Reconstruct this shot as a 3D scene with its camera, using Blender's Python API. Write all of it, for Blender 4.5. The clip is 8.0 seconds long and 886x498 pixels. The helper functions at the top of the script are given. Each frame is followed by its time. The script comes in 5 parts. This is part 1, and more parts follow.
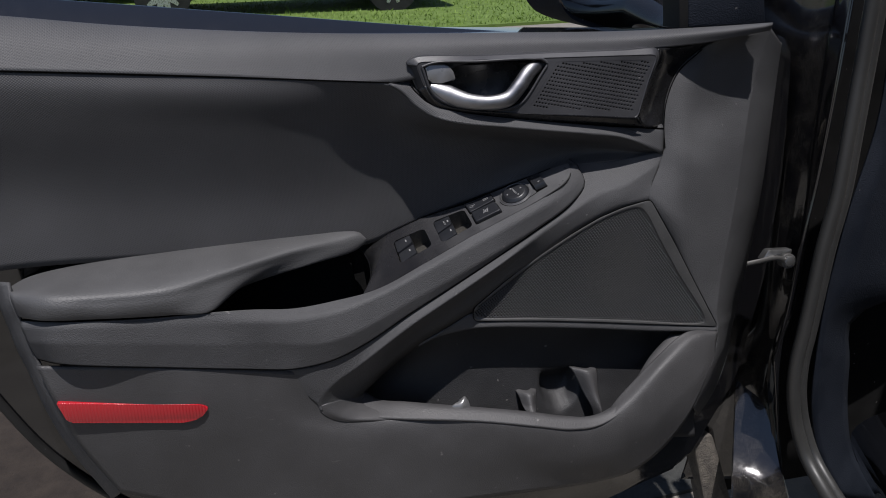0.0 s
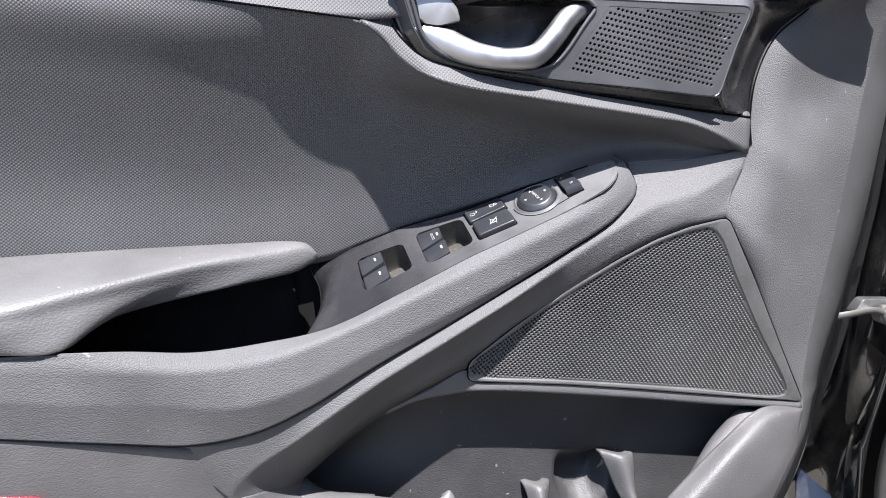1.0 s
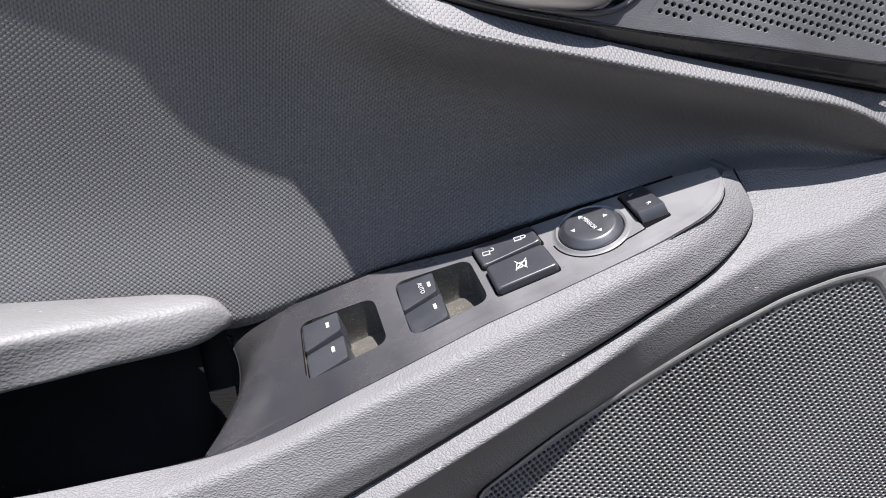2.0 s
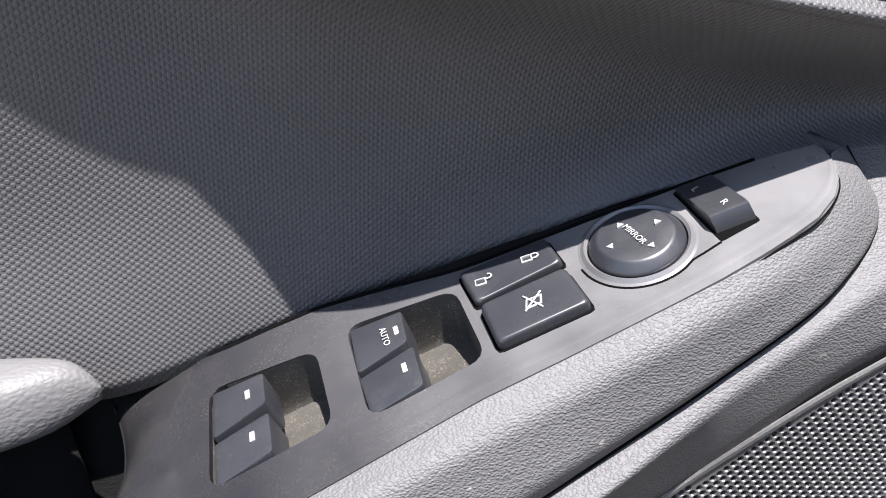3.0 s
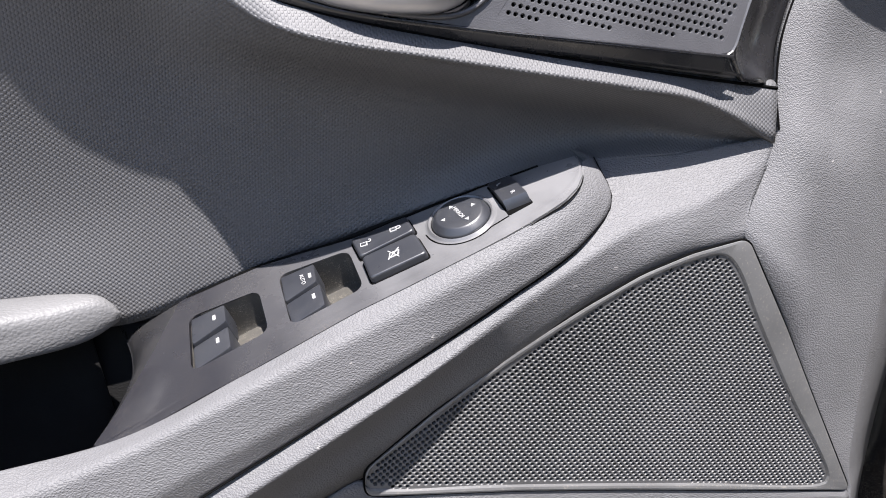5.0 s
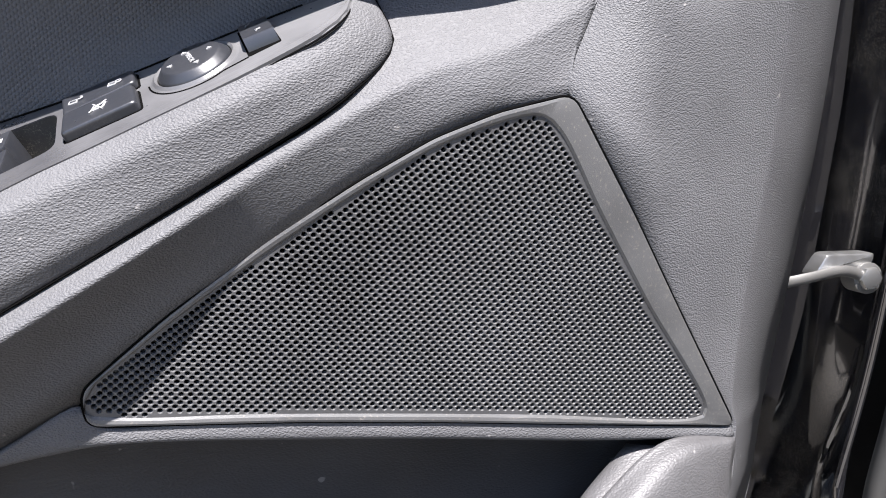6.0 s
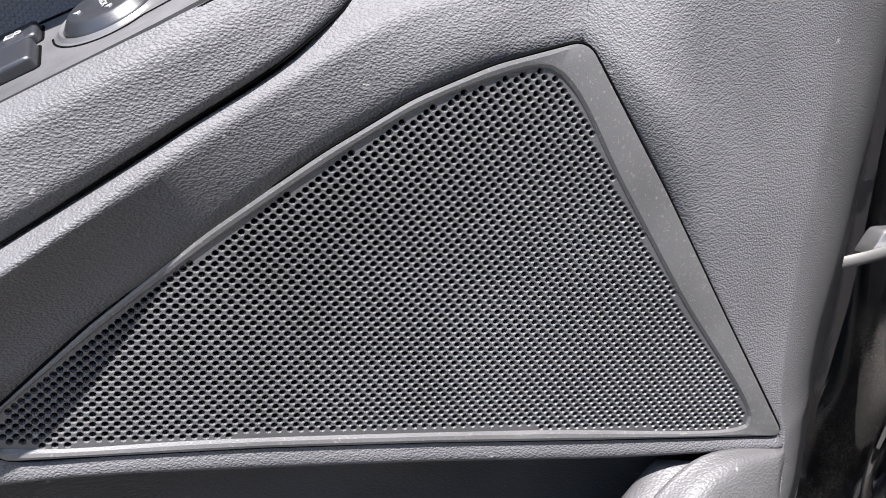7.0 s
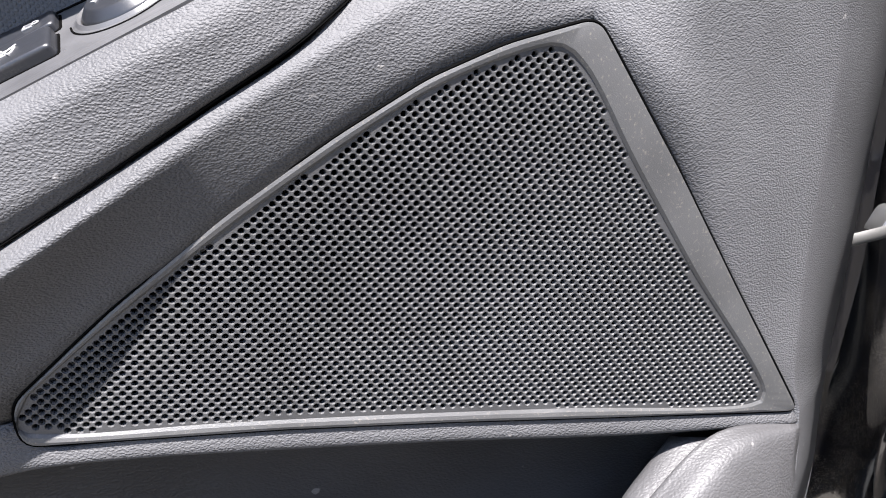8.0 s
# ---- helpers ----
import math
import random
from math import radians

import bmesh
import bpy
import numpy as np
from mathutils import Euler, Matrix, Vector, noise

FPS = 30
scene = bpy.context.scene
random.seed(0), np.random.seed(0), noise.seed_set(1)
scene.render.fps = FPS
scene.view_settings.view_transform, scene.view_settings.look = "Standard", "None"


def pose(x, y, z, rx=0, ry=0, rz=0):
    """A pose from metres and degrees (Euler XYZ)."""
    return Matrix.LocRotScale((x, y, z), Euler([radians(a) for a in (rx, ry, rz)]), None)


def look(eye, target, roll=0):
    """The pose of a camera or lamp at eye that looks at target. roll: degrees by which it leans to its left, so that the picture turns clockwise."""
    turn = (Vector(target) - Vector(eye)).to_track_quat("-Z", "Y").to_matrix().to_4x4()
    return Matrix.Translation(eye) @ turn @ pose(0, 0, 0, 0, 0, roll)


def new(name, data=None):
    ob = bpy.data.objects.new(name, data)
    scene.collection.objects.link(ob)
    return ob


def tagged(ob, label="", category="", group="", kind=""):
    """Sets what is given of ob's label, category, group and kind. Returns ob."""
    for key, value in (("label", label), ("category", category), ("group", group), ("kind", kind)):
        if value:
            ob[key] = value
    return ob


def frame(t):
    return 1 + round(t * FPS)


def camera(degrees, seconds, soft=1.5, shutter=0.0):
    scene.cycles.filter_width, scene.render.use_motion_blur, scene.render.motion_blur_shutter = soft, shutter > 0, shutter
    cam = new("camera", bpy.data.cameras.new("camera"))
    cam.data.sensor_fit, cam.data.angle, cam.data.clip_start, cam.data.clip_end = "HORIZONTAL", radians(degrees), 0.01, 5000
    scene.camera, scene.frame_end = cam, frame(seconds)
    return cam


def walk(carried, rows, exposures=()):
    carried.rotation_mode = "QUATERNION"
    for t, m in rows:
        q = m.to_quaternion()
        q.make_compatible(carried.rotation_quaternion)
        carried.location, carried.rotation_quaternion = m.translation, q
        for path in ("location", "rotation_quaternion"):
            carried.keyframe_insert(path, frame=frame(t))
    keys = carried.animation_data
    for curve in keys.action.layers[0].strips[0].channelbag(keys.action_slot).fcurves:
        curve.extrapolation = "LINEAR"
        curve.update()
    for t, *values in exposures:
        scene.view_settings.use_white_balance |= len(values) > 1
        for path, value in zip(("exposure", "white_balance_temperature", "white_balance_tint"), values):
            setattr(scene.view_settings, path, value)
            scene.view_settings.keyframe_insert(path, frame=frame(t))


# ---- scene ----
cam = camera(57.0, 8.0, 1.0)
PATH = [
    (0, (-0.268, -0.773, 1.017), (0.287, 1.0, 0.275), -1.2),
    (0.5, (-0.237, -0.662, 0.957), (0.349, 1.118, 0.258), 0.1),
    (1, (-0.198, -0.526, 0.902), (0.421, 1.262, 0.254), 2.1),
    (1.5, (-0.156, -0.406, 0.864), (0.452, 1.408, 0.281), 2.9),
    (3, (-0.068, -0.192, 0.824), (0.515, 1.595, 0.139), 0.9),
    (3.5, (-0.063, -0.177, 0.814), (0.525, 1.607, 0.126), 0.8),
    (4, (-0.06, -0.178, 0.815), (0.524, 1.6, 0.112), 0.6),
    (4.5, (-0.064, -0.212, 0.822), (0.535, 1.574, 0.15), 0.5),
    (5, (-0.085, -0.343, 0.854), (0.6, 1.425, 0.218), 1.3),
    (5.2, (-0.072, -0.377, 0.849), (0.632, 1.391, 0.233), 1.4),
    (6.3, (0.059, -0.282, 0.758), (0.749, 1.487, 0.131), 0.0),
    (6.5, (0.063, -0.265, 0.758), (0.745, 1.498, 0.105), -0.2),
    (7, (0.067, -0.264, 0.756), (0.725, 1.496, 0.07), -0.8),
    (7.5, (0.068, -0.266, 0.753), (0.706, 1.496, 0.054), -1.4),
    (8, (0.061, -0.267, 0.751), (0.711, 1.494, 0.062), -2.1),
]
EV = 2.36
walk(cam, [(t, look(eye, target, roll)) for t, eye, target, roll in PATH],
     [(0.0, EV - 2.37, 6220, 14), (0.2, EV - 1.4, 6220, 14), (0.4, EV - 0.65, 6220, 14), (0.6, EV - 0.17, 6220, 14), (1.0, EV - 0.1, 6220, 14), (3.0, EV, 6340, 15), (5.0, EV, 6320, 15), (6.5, EV, 6250, 15), (8.0, EV + 0.05, 6250, 15)])


from mathutils.geometry import delaunay_2d_cdt

# ---------- world and light ----------
SUN_WAY = Vector((0.03, 0.31, -0.92)).normalized()      # the way the sunlight travels
world = bpy.data.worlds.new("sky_world")
scene.world = world
world.use_nodes = True
wt = world.node_tree
sky = wt.nodes.new("ShaderNodeTexSky")
sky.sky_type = "NISHITA"
sky.sun_disc = False
sky.sun_elevation = math.asin(-SUN_WAY.z)
sky.sun_rotation = math.atan2(-SUN_WAY.x, -SUN_WAY.y)
wt.links.new(sky.outputs[0], wt.nodes["Background"].inputs[0])
wt.nodes["Background"].inputs[1].default_value = 0.085
sun_data = bpy.data.lights.new("sun", "SUN")
sun_data.energy, sun_data.angle, sun_data.color = 5.0, radians(0.53), (1.0, 0.96, 0.90)
sun = new("sun", sun_data)
sun.matrix_world = look(-SUN_WAY * 20, (0, 0, 0))


# ---------- materials ----------
def shader(name, color, rough=0.5, metal=0.0, spec=0.5, coat=0.0):
    m = bpy.data.materials.new(name)
    m.use_nodes = True
    b = m.node_tree.nodes["Principled BSDF"]
    b.inputs["Base Color"].default_value = (*color, 1)
    b.inputs["Roughness"].default_value = rough
    b.inputs["Metallic"].default_value = metal
    b.inputs["Specular IOR Level"].default_value = spec
    b.inputs["Coat Weight"].default_value = coat
    return m, m.node_tree, b


def node(nt, kind, **values):
    n = nt.nodes.new(kind)
    for key, value in values.items():
        n.inputs[key.replace("_", " ")].default_value = value
    return n


def math_node(nt, op, a, b=None):
    n = nt.nodes.new("ShaderNodeMath")
    n.operation = op
    for i, v in enumerate((a, b)):
        if v is None:
            continue
        if isinstance(v, (int, float)):
            n.inputs[i].default_value = v
        else:
            nt.links.new(v, n.inputs[i])
    return n.outputs[0]


def coords(nt):
    return nt.nodes.new("ShaderNodeTexCoord").outputs["Object"]


def noise_tex(nt, co, scale, detail=3.0, rough=0.5):
    n = node(nt, "ShaderNodeTexNoise", Scale=scale, Detail=detail, Roughness=rough)
    nt.links.new(co, n.inputs["Vector"])
    return n.outputs["Fac"]


def ramp(nt, fac, a, b, lo=0.0, hi=1.0):
    n = nt.nodes.new("ShaderNodeMapRange")
    n.inputs["From Min"].default_value, n.inputs["From Max"].default_value = a, b
    n.inputs["To Min"].default_value, n.inputs["To Max"].default_value = lo, hi
    nt.links.new(fac, n.inputs["Value"])
    return n.outputs["Result"]


def mix_color(nt, fac, a, b):
    n = nt.nodes.new("ShaderNodeMix")
    n.data_type = "RGBA"
    if isinstance(fac, float):
        n.inputs["Factor"].default_value = fac
    else:
        nt.links.new(fac, n.inputs["Factor"])
    for key, v in (("A", a), ("B", b)):
        s = [i for i in n.inputs if i.name == key and i.type == "RGBA"][0]
        if isinstance(v, tuple):
            s.default_value = (*v, 1)
        else:
            nt.links.new(v, s)
    return [o for o in n.outputs if o.type == "RGBA"][0]


def bump(nt, b, height, strength, distance):
    n = node(nt, "ShaderNodeBump", Strength=strength, Distance=distance)
    nt.links.new(height, n.inputs["Height"])
    nt.links.new(n.outputs[0], b.inputs["Normal"])


def grained(name, color, rough=0.5, grain=700.0, depth=0.00025, scuff=0.25, dust=0.0, spec=0.45, scratch=0.0):
    """Moulded plastic with a leather grain, faint stains and scuffs."""
    m, nt, b = shader(name, color, rough, spec=spec)
    co = coords(nt)
    wide = nt.nodes.new("ShaderNodeMapping")
    wide.inputs["Rotation"].default_value = (0.0, 0.45, 0.0)
    wide.inputs["Scale"].default_value = (0.72, 1.0, 1.1)
    nt.links.new(co, wide.inputs["Vector"])
    sway = node(nt, "ShaderNodeTexNoise", Scale=grain * 0.8, Detail=2.0)
    nt.links.new(wide.outputs[0], sway.inputs["Vector"])
    bent = nt.nodes.new("ShaderNodeVectorMath")
    bent.operation = "MULTIPLY_ADD"
    bent.inputs[1].default_value = (1.0 / grain,) * 3
    nt.links.new(sway.outputs["Color"], bent.inputs[0])
    nt.links.new(wide.outputs[0], bent.inputs[2])
    v = node(nt, "ShaderNodeTexVoronoi", Scale=grain, Randomness=1.0)
    v.feature = "SMOOTH_F1"
    v.inputs["Smoothness"].default_value = 0.35
    nt.links.new(bent.outputs[0], v.inputs["Vector"])
    creases = nt.nodes.new("ShaderNodeMapRange")
    creases.interpolation_type = "SMOOTHSTEP"
    creases.inputs["From Min"].default_value, creases.inputs["From Max"].default_value = 0.85, 0.1
    nt.links.new(v.outputs["Distance"], creases.inputs["Value"])
    h = math_node(nt, "ADD", creases.outputs["Result"], math_node(nt, "MULTIPLY", noise_tex(nt, co, grain * 0.35, 3.0, 0.6), 0.9))
    bump(nt, b, h, 0.75, depth)
    stain = noise_tex(nt, co, 14.0, 5.0, 0.6)
    fine = noise_tex(nt, co, 900.0, 2.0, 0.5)
    light = tuple(min(1, c * (1 + scuff) + 0.004) for c in color)
    dark = tuple(c * (1 - scuff * 0.6) for c in color)
    c1 = mix_color(nt, ramp(nt, stain, 0.35, 0.7), dark, light)
    if dust:
        c1 = mix_color(nt, math_node(nt, "MULTIPLY", ramp(nt, fine, 0.60, 0.78), dust), c1, (0.28, 0.25, 0.20))
    fleck = ramp(nt, noise_tex(nt, co, 150.0, 1.0), 0.77, 0.80, 0.0, 0.40)
    c1 = mix_color(nt, fleck, c1, (0.24, 0.23, 0.22))
    if scratch:
        turn = nt.nodes.new("ShaderNodeMapping")
        turn.inputs["Rotation"].default_value = (0.0, 0.35, 0.0)
        turn.inputs["Scale"].default_value = (0.25, 1.0, 1.6)
        nt.links.new(co, turn.inputs["Vector"])
        lines = ramp(nt, noise_tex(nt, turn.outputs[0], 260.0, 4.0, 0.7), 0.60, 0.72)
        where = ramp(nt, noise_tex(nt, co, 9.0, 2.0), 0.60, 0.70)
        c1 = mix_color(nt, math_node(nt, "MULTIPLY", math_node(nt, "MULTIPLY", lines, where), scratch), c1, (0.22, 0.21, 0.20))
    nt.links.new(c1, b.inputs["Base Color"])
    nt.links.new(ramp(nt, stain, 0.3, 0.75, rough - 0.06, rough + 0.10), b.inputs["Roughness"])
    return m


def dotted(name, color, rough=0.6, pitch=0.0014, row=0.00114):
    """Embossed trim skin: staggered rows of small raised dots."""
    m, nt, b = shader(name, color, rough, spec=0.4)
    co = coords(nt)
    s = nt.nodes.new("ShaderNodeSeparateXYZ")
    nt.links.new(co, s.inputs[0])
    kx, kz = 2 * math.pi / pitch, math.pi / row
    cx = math_node(nt, "COSINE", math_node(nt, "MULTIPLY", s.outputs["X"], kx / 2))
    cz = math_node(nt, "COSINE", math_node(nt, "MULTIPLY", s.outputs["Z"], kz))
    c2 = math_node(nt, "COSINE", math_node(nt, "MULTIPLY", s.outputs["X"], kx))
    h = math_node(nt, "ADD", math_node(nt, "MULTIPLY", cx, cz), math_node(nt, "MULTIPLY", c2, 0.35))
    bump(nt, b, ramp(nt, h, -0.35, 0.55), 0.85, 0.00023)
    stain = noise_tex(nt, co, 9.0, 5.0, 0.6)
    c1 = mix_color(nt, ramp(nt, stain, 0.3, 0.72), tuple(c * 0.86 for c in color), tuple(c * 1.16 for c in color))
    speck = ramp(nt, noise_tex(nt, co, 2200.0, 1.0), 0.74, 0.8)
    c1 = mix_color(nt, math_node(nt, "MULTIPLY", speck, 0.35), c1, (0.3, 0.28, 0.25))
    nt.links.new(c1, b.inputs["Base Color"])
    return m


def speckled(name, color, rough, dust, dust_color=(0.34, 0.30, 0.23), patch=26.0, metal=0.0, coat=0.0, spec=0.5, dust_sheen=None):
    """Smooth surface with fine dust that lies in patches; optionally a sheen painted along X."""
    m, nt, b = shader(name, color, rough, metal, spec, coat)
    co = coords(nt)
    fine = ramp(nt, noise_tex(nt, co, 1500.0, 3.0, 0.7), 0.52, 0.72)
    area = ramp(nt, noise_tex(nt, co, patch, 4.0, 0.65), 0.40, 0.75)
    fac = math_node(nt, "MULTIPLY", math_node(nt, "MULTIPLY", fine, area), dust)
    under = color
    if dust_sheen:
        axis = nt.nodes.new("ShaderNodeSeparateXYZ")
        nt.links.new(co, axis.inputs[0])
        # grey rising along X: dust film plus reflected sheen put into the colour
        worn = math_node(nt, "MULTIPLY", ramp(nt, axis.outputs["X"], -0.06, 0.07), ramp(nt, noise_tex(nt, co, 40.0, 3.0), 0.2, 0.6, 0.55, 1.0))
        under = mix_color(nt, worn, color, dust_sheen)
    nt.links.new(mix_color(nt, fac, under, dust_color), b.inputs["Base Color"])
    smear = ramp(nt, noise_tex(nt, co, 60.0, 4.0, 0.6), 0.3, 0.7, max(0.03, rough - 0.08), rough + 0.10)
    if dust_sheen:
        smear = math_node(nt, "ADD", smear, ramp(nt, axis.outputs["X"], -0.09, 0.03, -0.10, 0.06))
    nt.links.new(smear, b.inputs["Roughness"])
    bump(nt, b, noise_tex(nt, co, 1200.0, 2.0), 0.15, 0.0001)
    return m


CHAR = (0.060, 0.060, 0.062)
M_SKIN = grained("grained_charcoal_skin", CHAR, 0.62, 1300.0, 0.00029, 0.14, spec=0.32)
M_HARD = grained("grained_hard_plastic", (0.050, 0.049, 0.050), 0.54, 900.0, 0.00018, 0.14, scratch=0.5)
M_PAD = grained("soft_pad_skin", (0.066, 0.066, 0.067), 0.54, 700.0, 0.00016, 0.12)
M_DOT = dotted("dotted_insert_skin", (0.056, 0.056, 0.058))
# black plastic, darkened further for shade in the cup, gap and cabin
M_BLACK = grained("shaded_black_recess", (0.0055, 0.0054, 0.0054), 0.8, 900.0, 0.0001, 0.3, spec=0.1)
# the panel's greyer right end is painted: gloss reflection and some dust
M_SWITCH = speckled("satin_black_switch_panel", (0.011, 0.011, 0.013), 0.27, 0.14, spec=0.5, dust_sheen=(0.086, 0.086, 0.088))
M_BUTTON = speckled("black_button_plastic", (0.014, 0.015, 0.018), 0.34, 0.10, patch=90.0)
M_BEND = speckled("dusty_panel_bend", (0.010, 0.010, 0.011), 0.30, 0.45, (0.13, 0.118, 0.09), 45.0)
# darker copy of the hard plastic, for the shade inside the pocket
M_POCKET_SHADE = grained("shaded_pocket_plastic", (0.017, 0.017, 0.018), 0.55, 900.0, 0.00018, 0.30)
M_WELL = speckled("dusty_switch_well", (0.030, 0.028, 0.024), 0.75, 0.9, (0.28, 0.25, 0.20), patch=160.0)
M_BEZEL = grained("grey_bezel_plastic", (0.038, 0.038, 0.041), 0.42, 1500.0, 0.00006)
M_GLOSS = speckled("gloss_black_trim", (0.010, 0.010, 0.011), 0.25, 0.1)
M_CHROME = speckled("satin_chrome", (0.30, 0.30, 0.31), 0.44, 0.05, metal=1.0)
M_GRILLE = grained("grille_plastic", (0.042, 0.042, 0.043), 0.52, 2500.0, 0.00005, 0.2)
M_FRAME = grained("grille_frame_plastic", (0.062, 0.062, 0.062), 0.45, 2500.0, 0.00004, 0.25, 0.35)
M_VOID = shader("speaker_cloth", (0.003, 0.003, 0.003), 0.9, spec=0.0)[0]
M_WHITE = shader("white_symbol_print", (0.21, 0.21, 0.21), 0.5)[0]
M_PAINT = speckled("black_car_paint", (0.006, 0.006, 0.007), 0.08, 0.09, (0.20, 0.18, 0.15), 12.0, coat=1.0)
M_SILL = speckled("dirty_black_sill_paint", (0.006, 0.006, 0.007), 0.12, 1.0, (0.26, 0.235, 0.19), 22.0, coat=1.0)
M_PILLAR = speckled("dusty_black_pillar_paint", (0.006, 0.006, 0.007), 0.11, 1.0, (0.26, 0.235, 0.19), 15.0, coat=1.0)
M_BOLT = speckled("bright_zinc_bolt", (0.30, 0.30, 0.295), 0.32, 0.12, metal=0.9)
M_SEAL = speckled("dusty_seal_rubber", (0.030, 0.030, 0.029), 0.45, 0.30, (0.11, 0.10, 0.085), 18.0)
M_RUBBER = grained("black_rubber", (0.012, 0.012, 0.012), 0.5, 1500.0, 0.00008, 0.3, spec=0.3)
M_STEEL = speckled("dull_zinc_steel", (0.13, 0.128, 0.122), 0.40, 0.15, metal=0.6)
M_RED, red_tree, red_bsdf = shader("red_reflector_plastic", (0.42, 0.010, 0.018), 0.22, spec=0.6, coat=0.5)
red_axis = red_tree.nodes.new("ShaderNodeSeparateXYZ")
red_tree.links.new(coords(red_tree), red_axis.inputs[0])
bump(red_tree, red_bsdf, math_node(red_tree, "SINE", math_node(red_tree, "MULTIPLY", red_axis.outputs["X"], 2100.0)), 0.5, 0.0004)
# mirror tint darkened in place of the dark surroundings it would reflect
M_GLASS = shader("mirror_glass", (0.32, 0.35, 0.37), 0.05, 1.0)[0]
M_INNER = grained("navy_grey_cabin_plastic", (0.008, 0.011, 0.018), 0.6, 600.0, 0.0003, spec=0.25)


def ground_mat(name, a, b, scale, rough=0.9):
    m, nt, bs = shader(name, a, rough, spec=0.3)
    co = coords(nt)
    f = noise_tex(nt, co, scale, 6.0, 0.7)
    nt.links.new(mix_color(nt, ramp(nt, f, 0.35, 0.65), a, b), bs.inputs["Base Color"])
    bump(nt, bs, noise_tex(nt, co, scale * 6, 4.0, 0.7), 0.5, 0.01)
    return m


M_DRIVE = ground_mat("worn_concrete_drive", (0.155, 0.143, 0.123), (0.215, 0.198, 0.172), 9.0)
M_SOIL = ground_mat("bare_soil", (0.020, 0.015, 0.012), (0.034, 0.026, 0.020), 20.0)
M_ASPHALT = ground_mat("dark_asphalt", (0.030, 0.031, 0.030), (0.052, 0.053, 0.050), 14.0)
M_CONCRETE = ground_mat("pale_concrete", (0.36, 0.33, 0.28), (0.44, 0.41, 0.36), 3.0)
M_LAWN = ground_mat("lawn_soil", (0.07, 0.11, 0.02), (0.11, 0.17, 0.035), 5.0)
M_BLADE = ground_mat("grass_blades", (0.10, 0.17, 0.025), (0.16, 0.24, 0.04), 3.0, 0.6)
M_CAR_GREY = speckled("dark_grey_car_paint", (0.03, 0.032, 0.036), 0.15, 0.05, coat=1.0)
M_CAR_WHITE = speckled("white_car_paint", (0.75, 0.75, 0.74), 0.2, 0.05, coat=1.0)
M_ALLOY = speckled("silver_alloy", (0.6, 0.6, 0.61), 0.3, 0.05, metal=1.0)
M_PALE = speckled("pale_grey_lever_plastic", (0.20, 0.20, 0.20), 0.32, 0.1, metal=0.5)
M_DUSTLINE = ground_mat("grey_rusty_plastic", (0.07, 0.064, 0.058), (0.14, 0.125, 0.105), 60.0, 0.7)


# ---------- mesh helpers ----------
def spline(points, n, at_knots=None):
    """n points along a smooth curve through the given ones: at even steps, or so that the knots fall at the given shares."""
    p = np.array(points, float)
    if len(p) == 2:
        return p[0] + (p[1] - p[0]) * np.linspace(0, 1, n)[:, None]
    q = np.vstack([2 * p[0] - p[1], p, 2 * p[-1] - p[-2]])
    out = []
    for i in range(1, len(q) - 2):
        d = [max(1e-6, np.linalg.norm(q[i + k] - q[i + k - 1]) ** 0.5) for k in (0, 1, 2)]
        m1 = d[1] * ((q[i] - q[i - 1]) / d[0] - (q[i + 1] - q[i - 1]) / (d[0] + d[1]) + (q[i + 1] - q[i]) / d[1])
        m2 = d[1] * ((q[i + 1] - q[i]) / d[1] - (q[i + 2] - q[i]) / (d[1] + d[2]) + (q[i + 2] - q[i + 1]) / d[2])
        for s in np.linspace(0, 1, 24, endpoint=False):
            out.append((2 * s**3 - 3 * s**2 + 1) * q[i] + (s**3 - 2 * s**2 + s) * m1 + (3 * s**2 - 2 * s**3) * q[i + 1] + (s**3 - s**2) * m2)
    out = np.array(out + [q[-2]])
    run = np.concatenate([[0], np.cumsum(np.linalg.norm(np.diff(out, axis=0), axis=1))])
    at = np.linspace(0, run[-1], n)
    if at_knots is not None:
        at = np.interp(np.linspace(0, 1, n), at_knots, run[::24])
    return np.stack([np.interp(at, run, out[:, k]) for k in range(3)], axis=1)


def shares(curves):
    """Where the knots of curves with like counts lie along them, on the mean."""
    if len({len(c) for c in curves}) > 1 or len(curves[0]) < 3:
        return None
    steps = np.mean([np.linalg.norm(np.diff(np.array(c, float), axis=0), axis=1) for c in curves], axis=0)
    run = np.concatenate([[0], np.cumsum(steps)])
    return run / run[-1]


def shifted(points, dx=0.0, dy=0.0, dz=0.0):
    return [(p[0] + dx, p[1] + dy, p[2] + dz) for p in points]


